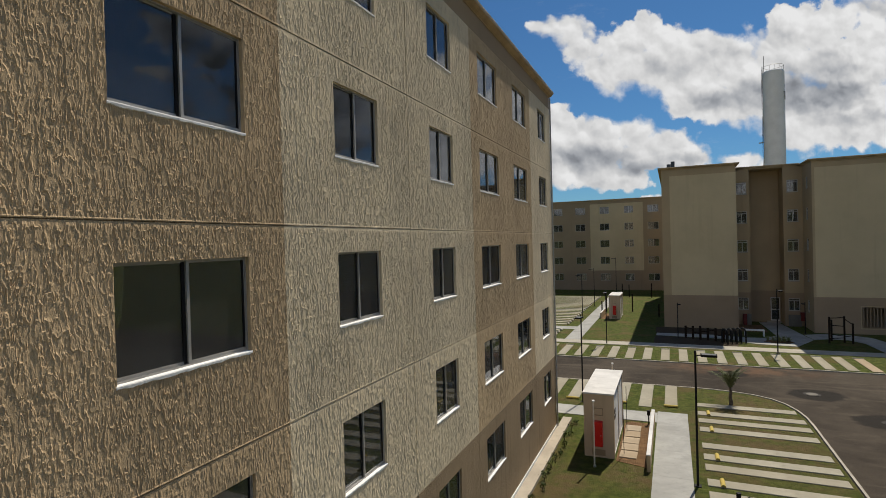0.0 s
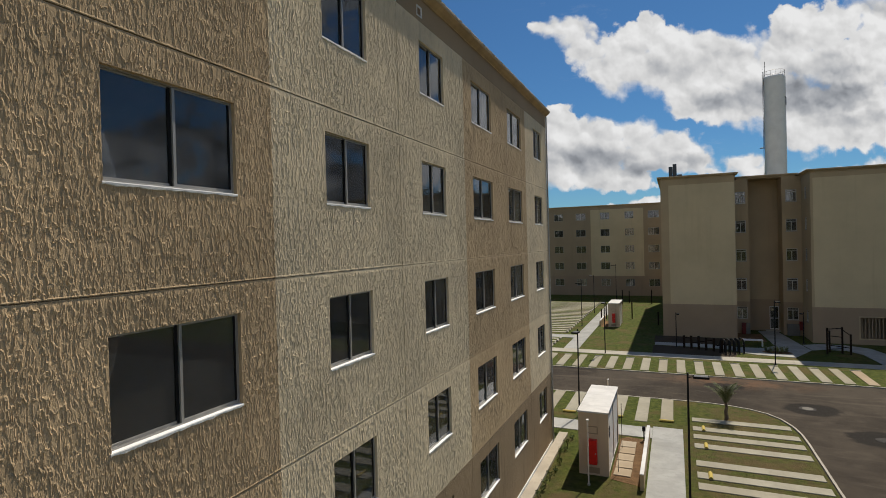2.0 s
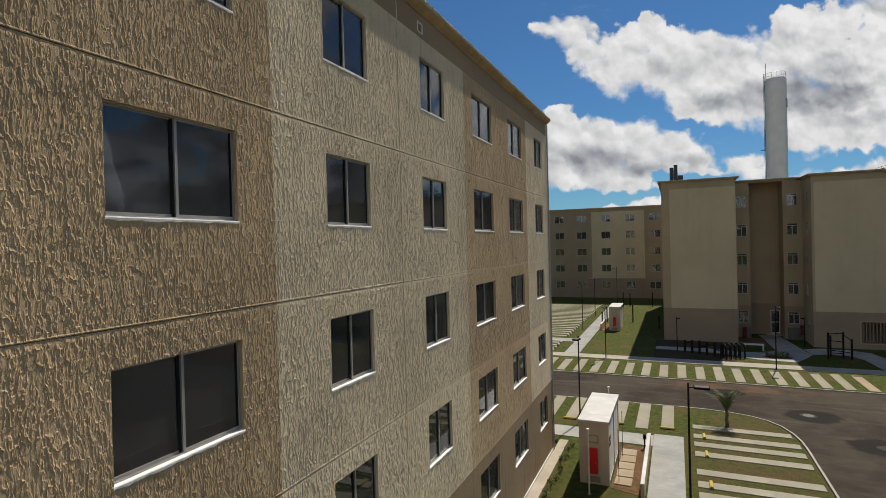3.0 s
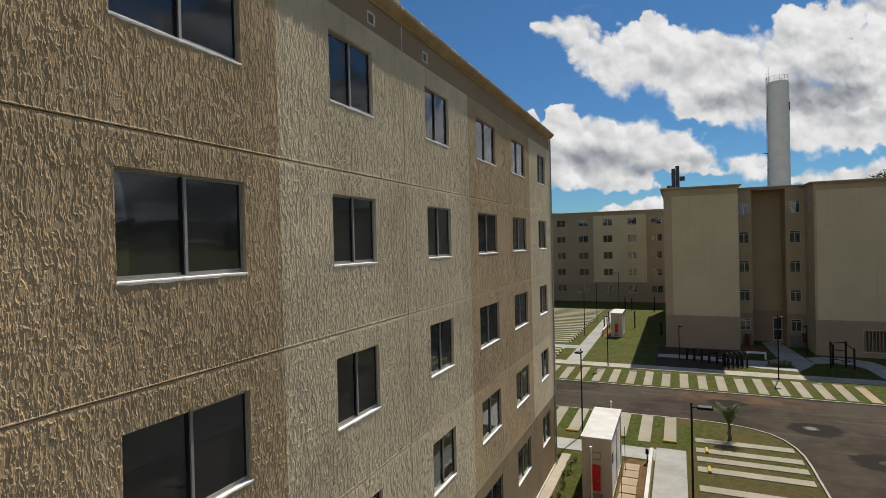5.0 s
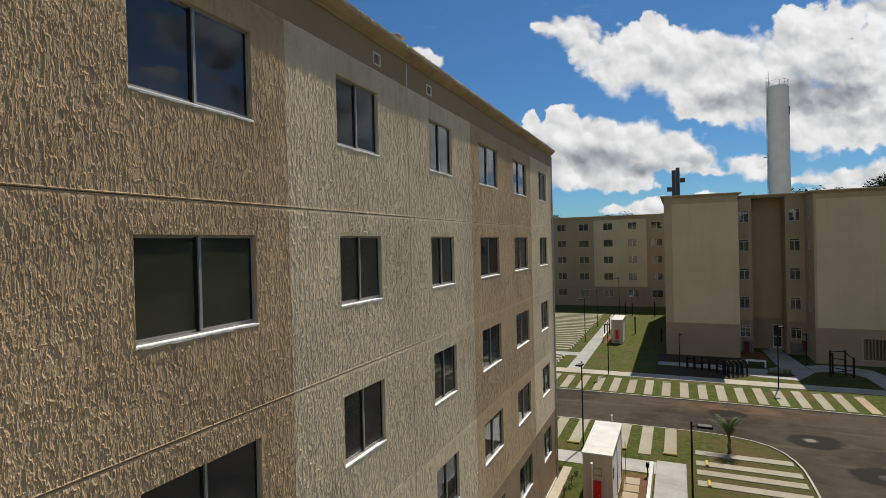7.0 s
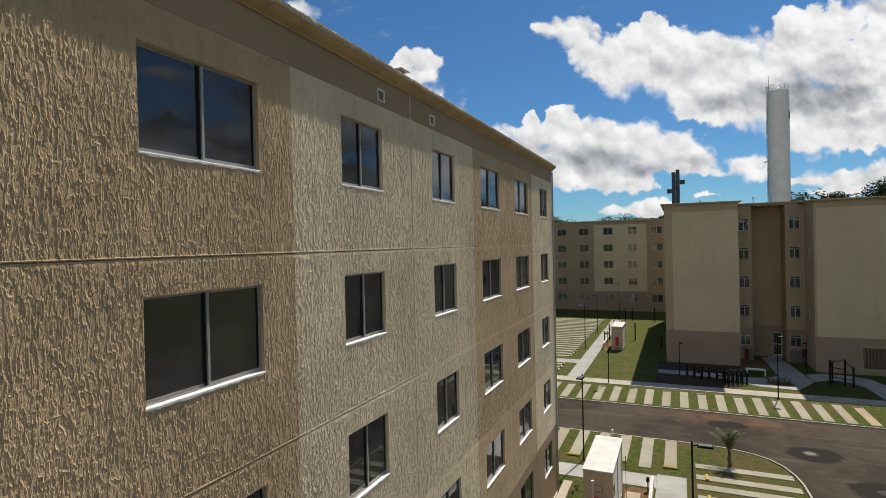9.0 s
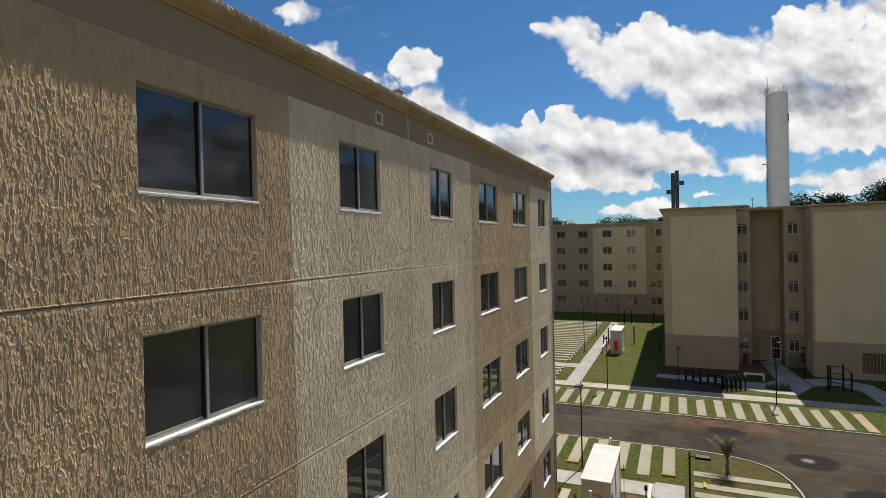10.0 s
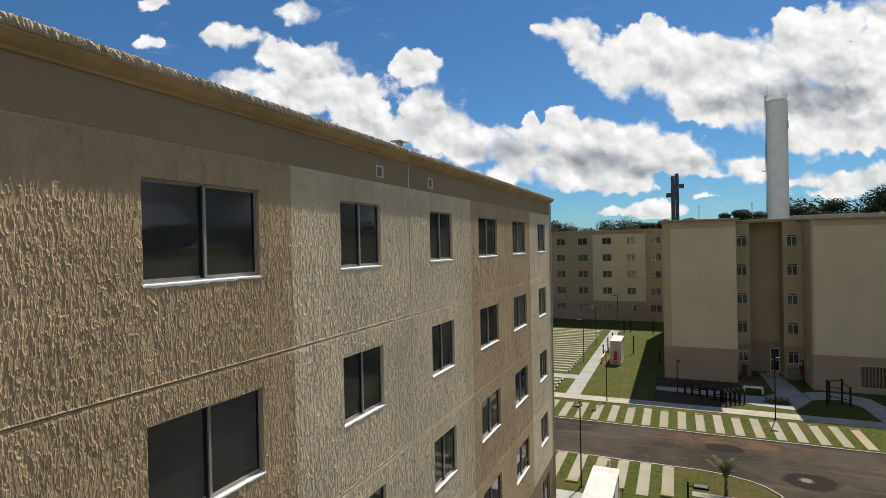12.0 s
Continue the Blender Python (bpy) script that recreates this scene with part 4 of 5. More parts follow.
east, stops = [], []
tops = [28.9, 27.58, 26.53, 25.36, 23.45, 22.31, 21.34, 20.07] + [19.1 - 1.16 * i - 0.75 * (i // 4) for i in range(26)]
for i, y in enumerate(tops):
    east.append((5.66, 9.87 if i else 9.75, y - 0.55, y))
    if i % 2 == 1:
        stops.append((6.11, y - 0.28, 90))
strips("parking_lot", "parking bays of pale concrete strips set in grass", east, stops, (0.55, 0.075))
mid, stops = [], []
for i in range(9):
    x = 4.25 - i * 1.16
    mid.append((x, x + 0.58, 28.1 if i % 2 == 0 else 27.55, 31.66))
    if i % 2 == 0:
        stops.append((x + 0.29, 27.88, 0))
strips("parking_row", "parking bays of pale concrete strips beside the road", mid, stops, (0.64, 0.075))
north = []
for i in range(22):
    x = 15.26 - i * 1.137
    north.append((x, x + 0.55, 38.22, 41.8 if i % 2 == 0 else 42.15))
row_ = strips("parking_row", "parking bays of pale concrete strips along the road", north, [(x0 + 0.27, y1 + 0.09, 0) for i, (x0, x1, y0, y1) in enumerate(north) if i % 2 == 0], (0.6, 0.05), KERBC)
part("paving_strip", boxes((15.26, 15.81, 38.22, 41.8, 0.0, 0.04), bevel=0.012), TILEC, row_, "tan-coloured strip")
west, stops = [], []
for i in range(22):
    y = 77.0 - i * 1.2
    west.append((-15.5, -4.75, y, y + 0.5))
    stops.append((-4.6, y + 0.25, 90))
for y in (48.2, 47.0, 45.8, 44.6):
    west.append((-15.5, -4.75, y, y + 0.5))
    stops.append((-4.6, y + 0.25, 90))
strips("parking_lot", "far parking bays of pale concrete strips set in grass", west, stops, (0.5, 0.1), KERBC)


# ---- the blocks across the road ----
def plain_window(w, h):
    """Far sliding window with a raised top rail, looking towards -y, its corner at the origin."""
    f = 0.05

    def turned(bm):
        for v in bm.verts:
            v.co = (v.co.y, v.co.x, v.co.z)
        return bm

    fr = turned(ring(0.02, 0.09, 0.001, w - 0.001, 0.001, h - 0.001, f, f, f, f))
    rail = boxes((f, w - f, 0.03, 0.08, h * 0.78, h * 0.78 + 0.05))
    mull = boxes((w / 2 - 0.03, w / 2 + 0.03, 0.035, 0.075, f, h * 0.78))
    panes = [boxes((a, b, 0.052, 0.058, f, h * 0.78)) for a, b in ((f, w / 2 - 0.03), (w / 2 + 0.03, w - f))] + [boxes((f, w - f, 0.052, 0.058, h * 0.78 + 0.05, h - f))]
    sill = boxes((-0.03, w + 0.03, -0.03, 0.019, -0.05, 0.0))
    return {"frame": mesh_of("window_frame", fr, FRAMEC), "mullion": mesh_of("mullion", mull, FRAMEC), "transom": mesh_of("transom", rail, FRAMEC),
            "pane": [mesh_of("pane", p, GLASS) for p in panes], "sill": mesh_of("sill", sill, KERBC),
            "blind": mesh_of("blind", boxes((f + 0.02, w - f - 0.02, 0.135, 0.145, h * 0.22, h - f)), CURTB)}


def set_window(kit, parent, at, turn=0.0):
    win = part("window", kit["frame"], FRAMEC, parent, "grey-framed sliding window", at)
    win.rotation_euler = (0, 0, radians(turn))
    for name in ("mullion", "transom", "sill"):
        part(name, kit[name], FRAMEC, win)
    for p in kit["pane"]:
        part("pane", p, GLASS, win)
    part("blind", kit["blind"], CURTB, win, "brown blind behind the glass")
    return win


def front(parent, name, mat, x0, x1, y, z0, z1, holes=(), thick=0.15):
    return part(name, facing(pierced(x0, x1, z0, z1, list(holes), thick), y), mat, parent)


# block with the entrance
court = thing("apartment_building", (0, 0, 0), "five-storey beige apartment block with a recessed entrance", "building", "apartment blocks")
TOPB, BAND, PANEL = 14.12, 2.92, 13.6
front(court, "wall", TAUPE, 3.98, 9.91, 52.4, -0.1, BAND)
front(court, "wall", BEIGE, 4.65, 9.91, 52.4, BAND, PANEL)
front(court, "wall", TAN, 3.98, 4.65, 52.4, BAND, PANEL)
front(court, "wall", TAN, 3.98, 9.91, 52.4, PANEL, TOPB)
part("side_wall", boxes((3.98, 4.13, 52.55, 81.2, -0.1, TOPB)), TAN, court)
part("side_wall", boxes((9.76, 9.91, 52.55, 55.4, -0.1, TOPB)), TAN, court)
kb = plain_window(0.84, 1.08)
rows_b = [11.82 - i * 2.615 for i in range(5)]
for xa, xb, wx in ((9.91, 11.24, 10.2), (13.84, 15.29, 14.12)):
    holes = [(wx, wx + 0.84, z, z + 1.08) for z in rows_b]
    front(court, "wall", TAN, xa, xb, 55.4, BAND, TOPB - 0.1, holes[:4])
    front(court, "wall", TAUPE, xa, xb, 55.4, -0.1, BAND, holes[4:])
    for z in rows_b:
        set_window(kb, court, (wx, 55.4, z))
front(court, "wall", TAN, 11.24, 13.84, 57.5, BAND, TOPB - 0.1)
front(court, "wall", TAUPE, 11.24, 13.84, 57.5, -0.1, BAND, [(13.05, 13.8, 0.14, 2.3)])
door = part("entrance_door", boxes((13.05, 13.11, 57.52, 57.6, 0.14, 2.3), (13.74, 13.8, 57.52, 57.6, 0.14, 2.3), (13.11, 13.74, 57.52, 57.6, 2.23, 2.3),
                                   (13.11, 13.74, 57.53, 57.59, 1.15, 1.22), (13.11, 13.74, 57.53, 57.59, 0.14, 0.24)), WHITE, court, "white-framed glazed entrance door")
part("pane", boxes((13.11, 13.74, 57.555, 57.56, 0.24, 1.15)), GLASS, door)
part("pane", boxes((13.11, 13.74, 57.555, 57.56, 1.22, 2.23)), GLASS, door)
part("door_step", boxes((12.7, 13.83, 57.0, 57.49, 0.0, 0.13), bevel=0.01), KERBC, court)
part("side_wall", boxes((11.09, 11.24, 55.56, 57.5, -0.1, TOPB - 0.1)), TAN, court)
part("side_wall", boxes((13.84, 13.99, 55.56, 57.5, -0.1, TOPB - 0.1)), TAN, court)
# east wing
front(court, "wall", TAUPE, 15.29, 34.0, 52.0, -0.1, BAND, [(18.39, 21.4, 0.4, 2.25)])
front(court, "wall", BEIGE, 15.47, 34.0, 52.0, BAND, 13.48)
front(court, "wall", TAN, 15.29, 15.47, 52.0, BAND, 13.48)
front(court, "wall", TAN, 15.29, 34.0, 52.0, 13.48, 13.9)
side_holes = [(53.4, 54.1, z + 0.1, z + 1.1) for z in rows_b]
sw = pierced(52.16, 55.4, -0.1, 13.9, side_holes, 0.15)
for v in sw.verts:
    v.co.x = 15.29 - v.co.x
part("side_wall", sw, TAN, court)
ks = plain_window(0.7, 1.0)
for h in side_holes:
    set_window(ks, court, (15.29, h[1], h[2]), -90)
grille = part("grille", facing(ring(0, 0.04, 18.39, 21.4, 0.4, 2.25, 0.09, 0.09, 0.09, 0.09), 52.04), TAN, court, "pale steel grille over an opening")
for i in range(13):
    part("bar", boxes((18.56 + i * 0.225, 18.62 + i * 0.225, 52.05, 52.075, 0.48, 2.17)), TAUPE, grille)
part("lobby_wall", boxes((18.0, 21.8, 54.2, 54.4, 0.0, 2.8)), TAUPE, court)
# inner linings and roofs
for xa, xb in ((9.95, 11.08), (14.0, 15.2)):
    part("lining", boxes((xa, xb, 58.2, 58.4, -0.1, 13.8)), INSIDE, court)
    for i in range(6):
        z = rows_b[0] + 1.6 - i * 2.615
        part("floor_slab", boxes((xa, xb, 55.6, 58.19, z - 0.1, z)), INSIDE, court)
part("lobby_lining", boxes((11.3, 13.83, 59.5, 59.7, 0.0, 2.8)), INSIDE, court)
part("lobby_ceiling", boxes((11.3, 13.83, 57.7, 59.49, 2.7, 2.8)), INSIDE, court)


def eaves(x0, x1, y0, y1, z, parent, out=0.28):
    """Flat roof whose edge stands out in two steps."""
    part("roof", boxes((x0, x1, y0, y1, z, z + 0.1), (x0 - out * 0.5, x1 + out * 0.5, y0 - out * 0.5, y1, z + 0.1, z + 0.17), (x0 - out, x1 + out, y0 - out, y1, z + 0.17, z + 0.27), bevel=0.01), TAN, parent, "flat roof with stepped tan eaves")


eaves(3.98, 9.91, 52.4, 81.2, TOPB, court)
eaves(10.3, 14.9, 55.4, 81.2, TOPB - 0.1, court, 0.2)
eaves(15.29, 34.0, 52.0, 81.2, 13.91, court)
part("rear_wall", boxes((3.98, 34.0, 81.2, 81.4, -0.1, 13.85)), TAN, court)
part("end_wall", boxes((33.85, 34.0, 52.16, 81.2, -0.1, 13.85)), TAN, court)

# the far block
far = thing("apartment_building", (0, 0, 0), "far five-storey apartment block in tan with a sand panel", "building", "apartment blocks")
FARX = [(-30.2, 1.5), (-26.6, 1.5), (-20.2, 1.4), (-16.8, 1.4), (-13.07, 1.45), (-9.56, 1.55), (-5.73, 1.42), (-2.02, 1.32), (1.39, 1.58)]


def bare_window(w, h):
    """Two sliding leaves in a thin frame, looking towards -y."""

    def turned(bm):
        for v in bm.verts:
            v.co = (v.co.y, v.co.x, v.co.z)
        return bm

    f = 0.035
    leaf = [(f, w / 2), (w / 2, w - f)]
    return {"frame": mesh_of("window_frame", turned(ring(0.03, 0.1, 0.001, w - 0.001, 0.001, h - 0.001, f, f, f, f)), FRAMEC),
            "mullion": mesh_of("mullion", boxes((w / 2 - 0.025, w / 2 + 0.025, 0.04, 0.08, f, h - f)), FRAMEC),
            "pane": [mesh_of("pane", boxes((a + 0.026 * i, b - 0.026 * (1 - i), 0.055, 0.06, f, h - f)), GLASS) for i, (a, b) in enumerate(leaf)],
            "curtain": [[mesh_of("curtain", boxes((a + 0.03, b - 0.03, 0.14, 0.15, f + 0.02, h - f)), c) for c in (FRAMEC, CURTB)] for a, b in leaf]}


kf = {w: bare_window(w, 1.12) for w in {w for _, w in FARX}}
chance = random.Random(31)
for row in range(5):
    z = BASE - 0.06 + row * STOREY
    for x0, x1, mat in ((-34.0, -7.23, FARTAN), (-7.23, 0.73, BEIGE), (0.73, 12.0, FARTAN)):
        holes = [(x, x + w, z + 1.05, z + 2.17) for x, w in FARX if x0 <= x < x1]
        front(far, "wall", TAUPE if row == 0 else mat, x0, x1, 88.0, z - (0.6 if row == 0 else 0), z + STOREY, holes)
    for x, w in FARX:
        win = part("window", kf[w]["frame"], KERBC, far, "plain sliding window", (x, 88.0, z + 1.05))
        part("mullion", kf[w]["mullion"], KERBC, win)
        for me in kf[w]["pane"]:
            part("pane", me, GLASS, win)
        for leaf, (pale, brown) in enumerate(kf[w]["curtain"]):
            pick = chance.random()
            if pick < (0.3, 0.75)[leaf]:
                part("curtain", pale if pick < 0.16 else brown, FRAMEC, win, "drawn pale curtain" if pick < 0.16 else "drawn brown curtain")
    part("floor_slab", boxes((-33.9, 11.9, 88.2, 93.0, z - 0.1, z + 0.0)), INSIDE, far)
front(far, "wall", FARTAN, -34.0, 12.0, 88.0, 13.7, 14.1)
part("lining", boxes((-33.9, 11.9, 93.0, 93.2, 0, 14.05)), INSIDE, far)
part("end_wall", boxes((11.85, 12.0, 88.16, 100.0, 0, 14.05)), FARTAN, far)
part("end_wall", boxes((-34.0, -33.85, 88.16, 100.0, 0, 14.05)), FARTAN, far)
for x in (-28, -23.5, -18.5, -15, -11.3, -7.9, -4, -0.5, 3.2):
    part("partition", boxes((x - 0.05, x + 0.05, 88.2, 92.99, 0.01, 13.6)), INSIDE, far)
eaves(-34.0, 12.0, 88.0, 100.0, 14.1, far, 0.25)


# ---- lamps ----
def street_lamp(at, height, arm, turn, label, r=0.04, head_long=0.48):
    lamp = thing("street_lamp", at, label, "street lamp", "street lamps", turn)
    part("pole", tube(bmesh.new(), [(0, 0, 0.02), (0, 0, height * 0.5), (0, 0, height)], r, 10, 0.8), BLACK, lamp)
    part("base_plate", boxes((-0.11, 0.11, -0.11, 0.11, 0, 0.025), bevel=0.004), BLACK, lamp)
    part("cap", tube(bmesh.new(), [(0, 0, height), (0, 0, height + 0.05)], r * 0.85, 10), BLACK, lamp)
    height -= 0.08
    part("arm", tube(bmesh.new(), [(0, 0, height - 0.04), (arm * 0.6, 0, height - 0.01), (arm, 0, height)], 0.02, 8), BLACK, lamp)
    head = boxes((arm, arm + head_long, -0.15, 0.15, height - 0.035, height + 0.035), bevel=0.012)
    head = part("lamp_head", head, GREYM, lamp, "flat grey lamp head")
    part("top_panel", boxes((arm + 0.03, arm + head_long - 0.03, -0.12, 0.12, height + 0.0355, height + 0.041)), PANELC, head, "grey-blue panel on top")
    part("lens", boxes((arm + 0.04, arm + head_long - 0.04, -0.1, 0.1, height - 0.043, height - 0.0355)), GLASS, head)
    return lamp


LAMP = "slender black steel lamp post with a flat lamp head"
street_lamp((0.48, 27.45, 0), 4.35, 0.05, -100, LAMP)
street_lamp((5.36, 19.42, 0), 4.38, 0.16, 0, LAMP)
street_lamp((5.57, 9.25, 0), 4.3, 0.12, -4, LAMP)
street_lamp((-0.06, 43.1, 0), 4.05, 0.05, -95, LAMP)
street_lamp((11.25, 42.6, 0), 4.35, 0.05, 0, LAMP, head_long=0.3)
street_lamp((-3.9, 56.4, 0), 4.5, 0.12, 180, LAMP)
street_lamp((-4.0, 66.5, 0), 4.6, 0.12, 180, LAMP)
street_lamp((-2.0, 72.5, 0), 5.6, 0.12, 180, LAMP)
street_lamp((5.05, 47.3, 0), 2.75, 0.04, 0, "short black lamp post on the lawn", 0.04, 0.2)
street_lamp((14.55, 51.4, 0), 2.5, 0.04, 180, "short black lamp post beside the entrance path", 0.04, 0.2)


# ---- meter kiosks ----
def kiosk(at, label, deep, mark):
    """Rendered service hut: louvred doors on its long side, a red hose cabinet on the narrow one."""
    w, h = 1.09, 2.36
    k = thing("service_kiosk", at, label, "kiosk", "service kiosks")
    body = pierced(0, w, 0, h, [(0.32, 0.72, 1.55, 1.86), (0.28, 0.76, 0.06, 0.3)], 0.1)
    for v in body.verts:
        d, a, z = v.co
        v.co = (a, -d, z)
    part("front_wall", body, KIOSKC, k)
    part("side_wall", boxes((0, 0.1, 0.1, deep, 0, h)), KIOSKC, k)
    part("back_wall", boxes((0.1, w, deep - 0.1, deep, 0, h)), KIOSKC, k)
    for i, y in enumerate((0.1, deep * 0.5 - 0.05, deep - 0.2)):
        part("pier", boxes((w - 0.1, w, y, y + 0.1, 0, h)), KIOSKC, k)
    part("roof", boxes((-0.03, w + 0.03, -0.06, deep + 0.03, h, h + 0.06), bevel=0.008), ROOFW, k, "flat white roof slab")
    f = ring(0, 0.03, 0.33, 0.71, 1.56, 1.85, 0.03, 0.03, 0.03, 0.03)
    for v in f.verts:
        v.co = (v.co.y, -0.012 + v.co.x, v.co.z)
    vent = part("vent_frame", f, TILEC, k, "tan vent frame")
    part("vent_panel", boxes((0.345, 0.695, 0.02, 0.04, 1.575, 1.835)), KIOSKC, vent)
    part("lower_grille", boxes((0.28, 0.76, 0.03, 0.05, 0.06, 0.3)), TAUPE, k)
    cab = part("hose_cabinet", boxes((0.39, 0.69, -0.2, 0.0, 0.46, 1.38), bevel=0.01), RED, k, "glossy red hose cabinet")
    part("door", boxes((0.41, 0.67, -0.212, -0.201, 0.48, 1.36), bevel=0.003), RED, cab)
    part("latch", boxes((0.63, 0.65, -0.222, -0.2125, 0.86, 0.92)), ALU, cab)
    # doors of white louvres
    span = (deep - 0.4) / 2
    for d in range(2):
        y0 = 0.2 + d * (span + 0.05)
        fr = ring(w - 0.05, w - 0.01, y0, y0 + span, 0.05, h - 0.05, 0.05, 0.05, 0.06, 0.06)
        dr = part("door", fr, WHITE, k, "white louvred door")
        for i in range(24):
            z = 0.13 + i * 0.084
            lv = boxes((w - 0.045, w - 0.02, y0 + 0.05, y0 + span - 0.05, z, z + 0.077))
            part("louvre", lv, WHITE, dr)
    if mark:
        for i in range(2):
            part("painted_mark", boxes((w - 0.008, w + 0.004, 0.28, 0.62, 1.36 + i * 0.22, 1.52 + i * 0.22)), BLACK, k, "black painted marking")
    return k


kiosk((1.55, 20.74, 0), "tan service kiosk with white roof and red hose cabinet", 3.75, True)
kiosk((-1.25, 56.3, 0), "far tan service kiosk with white roof and red cabinet", 3.4, False)


def pipe_post(at, h, label):
    p = thing("vent_pipe", at, label, "pipe")
    part("pipe", tube(bmesh.new(), [(0, 0, 0), (0, 0, h * 0.5), (0, 0, h)], 0.028, 10), PIPEC, p)
    part("collar", tube(bmesh.new(), [(0, 0, 0), (0, 0, 0.05)], 0.06, 10), KERBC, p)
    part("cap", tube(bmesh.new(), [(0, 0, h), (0, 0, h + 0.04)], 0.05, 10), SILL, p)


cover = thing("manhole", (13.15, 28.45, ROAD_Z), "worn iron manhole cover in a damp patch", "manhole")
part("rim", tube(bmesh.new(), [(0, 0, -0.02), (0, 0, 0.012)], 0.34, 28), IRON, cover)
part("lid", tube(bmesh.new(), [(0, 0, 0.0), (0, 0, 0.018)], 0.26, 28), IRON, cover)
pipe_post((2.03, 19.84, 0), 2.35, "pale pipe standing on the lawn before the kiosk")
pipe_post((2.2, 24.85, 0), 2.6, "pale pipe standing behind the kiosk")

low = thing("low_wall", (3.77, 20.0, 0), "low rendered wall with a white coping beside the walkway", "wall")
part("wall", boxes((0.0, 0.13, 0, 5.3, 0, 0.56)), TAN, low)
part("coping", boxes((-0.005, 0.135, -0.005, 5.305, 0.56, 0.60), bevel=0.008), ROOFW, low, "white coping")
gb = thing("meter_box", (3.58, 24.95, 0), "small black meter box on a short post", "box")
part("post", boxes((0.05, 0.1, 0.05, 0.1, 0, 0.42)), BLACK, gb)
part("box", boxes((0.01, 0.14, 0, 0.13, 0.42, 0.62), bevel=0.01), BLACK, gb)
low = thing("low_wall", (-2.16, 56.5, 0), "low rendered wall with a white coping beside the far kiosk", "wall")
part("wall", boxes((0.0, 0.13, 0, 4.2, 0, 0.56)), TAN, low)
part("coping", boxes((-0.005, 0.135, -0.005, 4.205, 0.56, 0.60), bevel=0.008), ROOFW, low, "white coping")
structure("soil_bed_far", slab([(-2.0, 56.0), (-1.3, 56.2), (-1.3, 60.3), (-2.0, 60.4)], -0.1, 0.012), SOIL, "bare red soil beside the far kiosk", "soil")
structure("soil_bed", slab([(2.68, 20.6), (3.76, 20.3), (3.76, 25.1), (2.95, 25.2), (2.68, 24.9)], -0.1, 0.012), SOIL, "bare red soil beside the kiosk", "soil")
stones = tagged(new("stepping_stones"), "five square tan paving slabs beside the kiosk", "paving")
sm = mesh_of("paving_slab", boxes((0, 0.62, 0, 0.68, 0.0, 0.05), bevel=0.012), TILEC)
for i in range(5):
    s = part("paving_slab", sm, TILEC, stones, at=(2.76 + 0.02 * (i % 2), 20.95 + i * 0.74, 0.0))
    s.rotation_euler = (0, 0, radians((-2, 1.5, -1, 2, 0.5)[i]))
for x, y, h in ((2.93, 21.2, 2.0), (2.85, 23.7, 1.9)):
    part("stay_rod", tube(bmesh.new(), [(0, 0, 0), (0, 0, h)], 0.012, 6), IRON, None, at=(x, y, 0.05))
for ob in [o for o in scene.objects if o.name.startswith("stay_rod")]:
    tagged(ob, "thin steel rod standing beside the stepping stones", "rod", "steel rods")


# ---- planting ----
def leaf_cloud(bm, rng, centre, size, count, leaf, up=0.0):
    """Many small leaves scattered in a rough ellipsoid, denser towards its skin."""
    for _ in range(count):
        d = Vector((rng.gauss(0, 1), rng.gauss(0, 1), rng.gauss(0, 1))).normalized()
        r = rng.random() ** 0.45
        p = Vector(centre) + Vector((d.x * size[0], d.y * size[1], d.z * size[2])) * r
        n = (d + Vector((rng.uniform(-.8, .8), rng.uniform(-.8, .8), rng.uniform(-.4, .9) + up))).normalized()
        a = n.cross(Vector((rng.random(), rng.random(), rng.random() + 0.1))).normalized()
        b = n.cross(a)
        s = leaf * rng.uniform(0.6, 1.3)
        vs = [bm.verts.new(p + s * (a * x + b * y) + n * s * q) for x, y, q in ((-0.5, 0, 0), (0, -0.32, 0.08), (0.6, 0, -0.05), (0, 0.32, 0.08))]
        bm.faces.new(vs)


def shrub(at, size, label, seed, group="shrubs along the wall"):
    rng = random.Random(seed)
    bm = bmesh.new()
    sh = thing("shrub", at, label, "plant", group)
    for i in range(5):
        x, y = rng.uniform(-.3, .3) * size[0], rng.uniform(-.3, .3) * size[1]
        leaf_cloud(bm, rng, (x, y, size[2] * rng.uniform(0.4, 0.75)), (size[0] * 0.4, size[1] * 0.4, size[2] * 0.35), 11, 0.062)
    part("leaves", bm, SHRUB, sh)
    st = bmesh.new()
    for i in range(4):
        tube(st, [(0, 0, 0), (rng.uniform(-.3, .3) * size[0], rng.uniform(-.3, .3) * size[1], size[2] * 0.6)], 0.008, 5, 0.5)
    part("stems", st, BARK, sh)


rng = random.Random(5)
for i in range(17):
    y = 13.4 + i * 0.66 + rng.uniform(-.12, .12)
    shrub((0.62 + rng.uniform(-.06, .08), y, 0), (rng.uniform(.2, .36), rng.uniform(.25, .5), rng.uniform(.18, .42)), "low straggling green shrub along the apron", 40 + i)


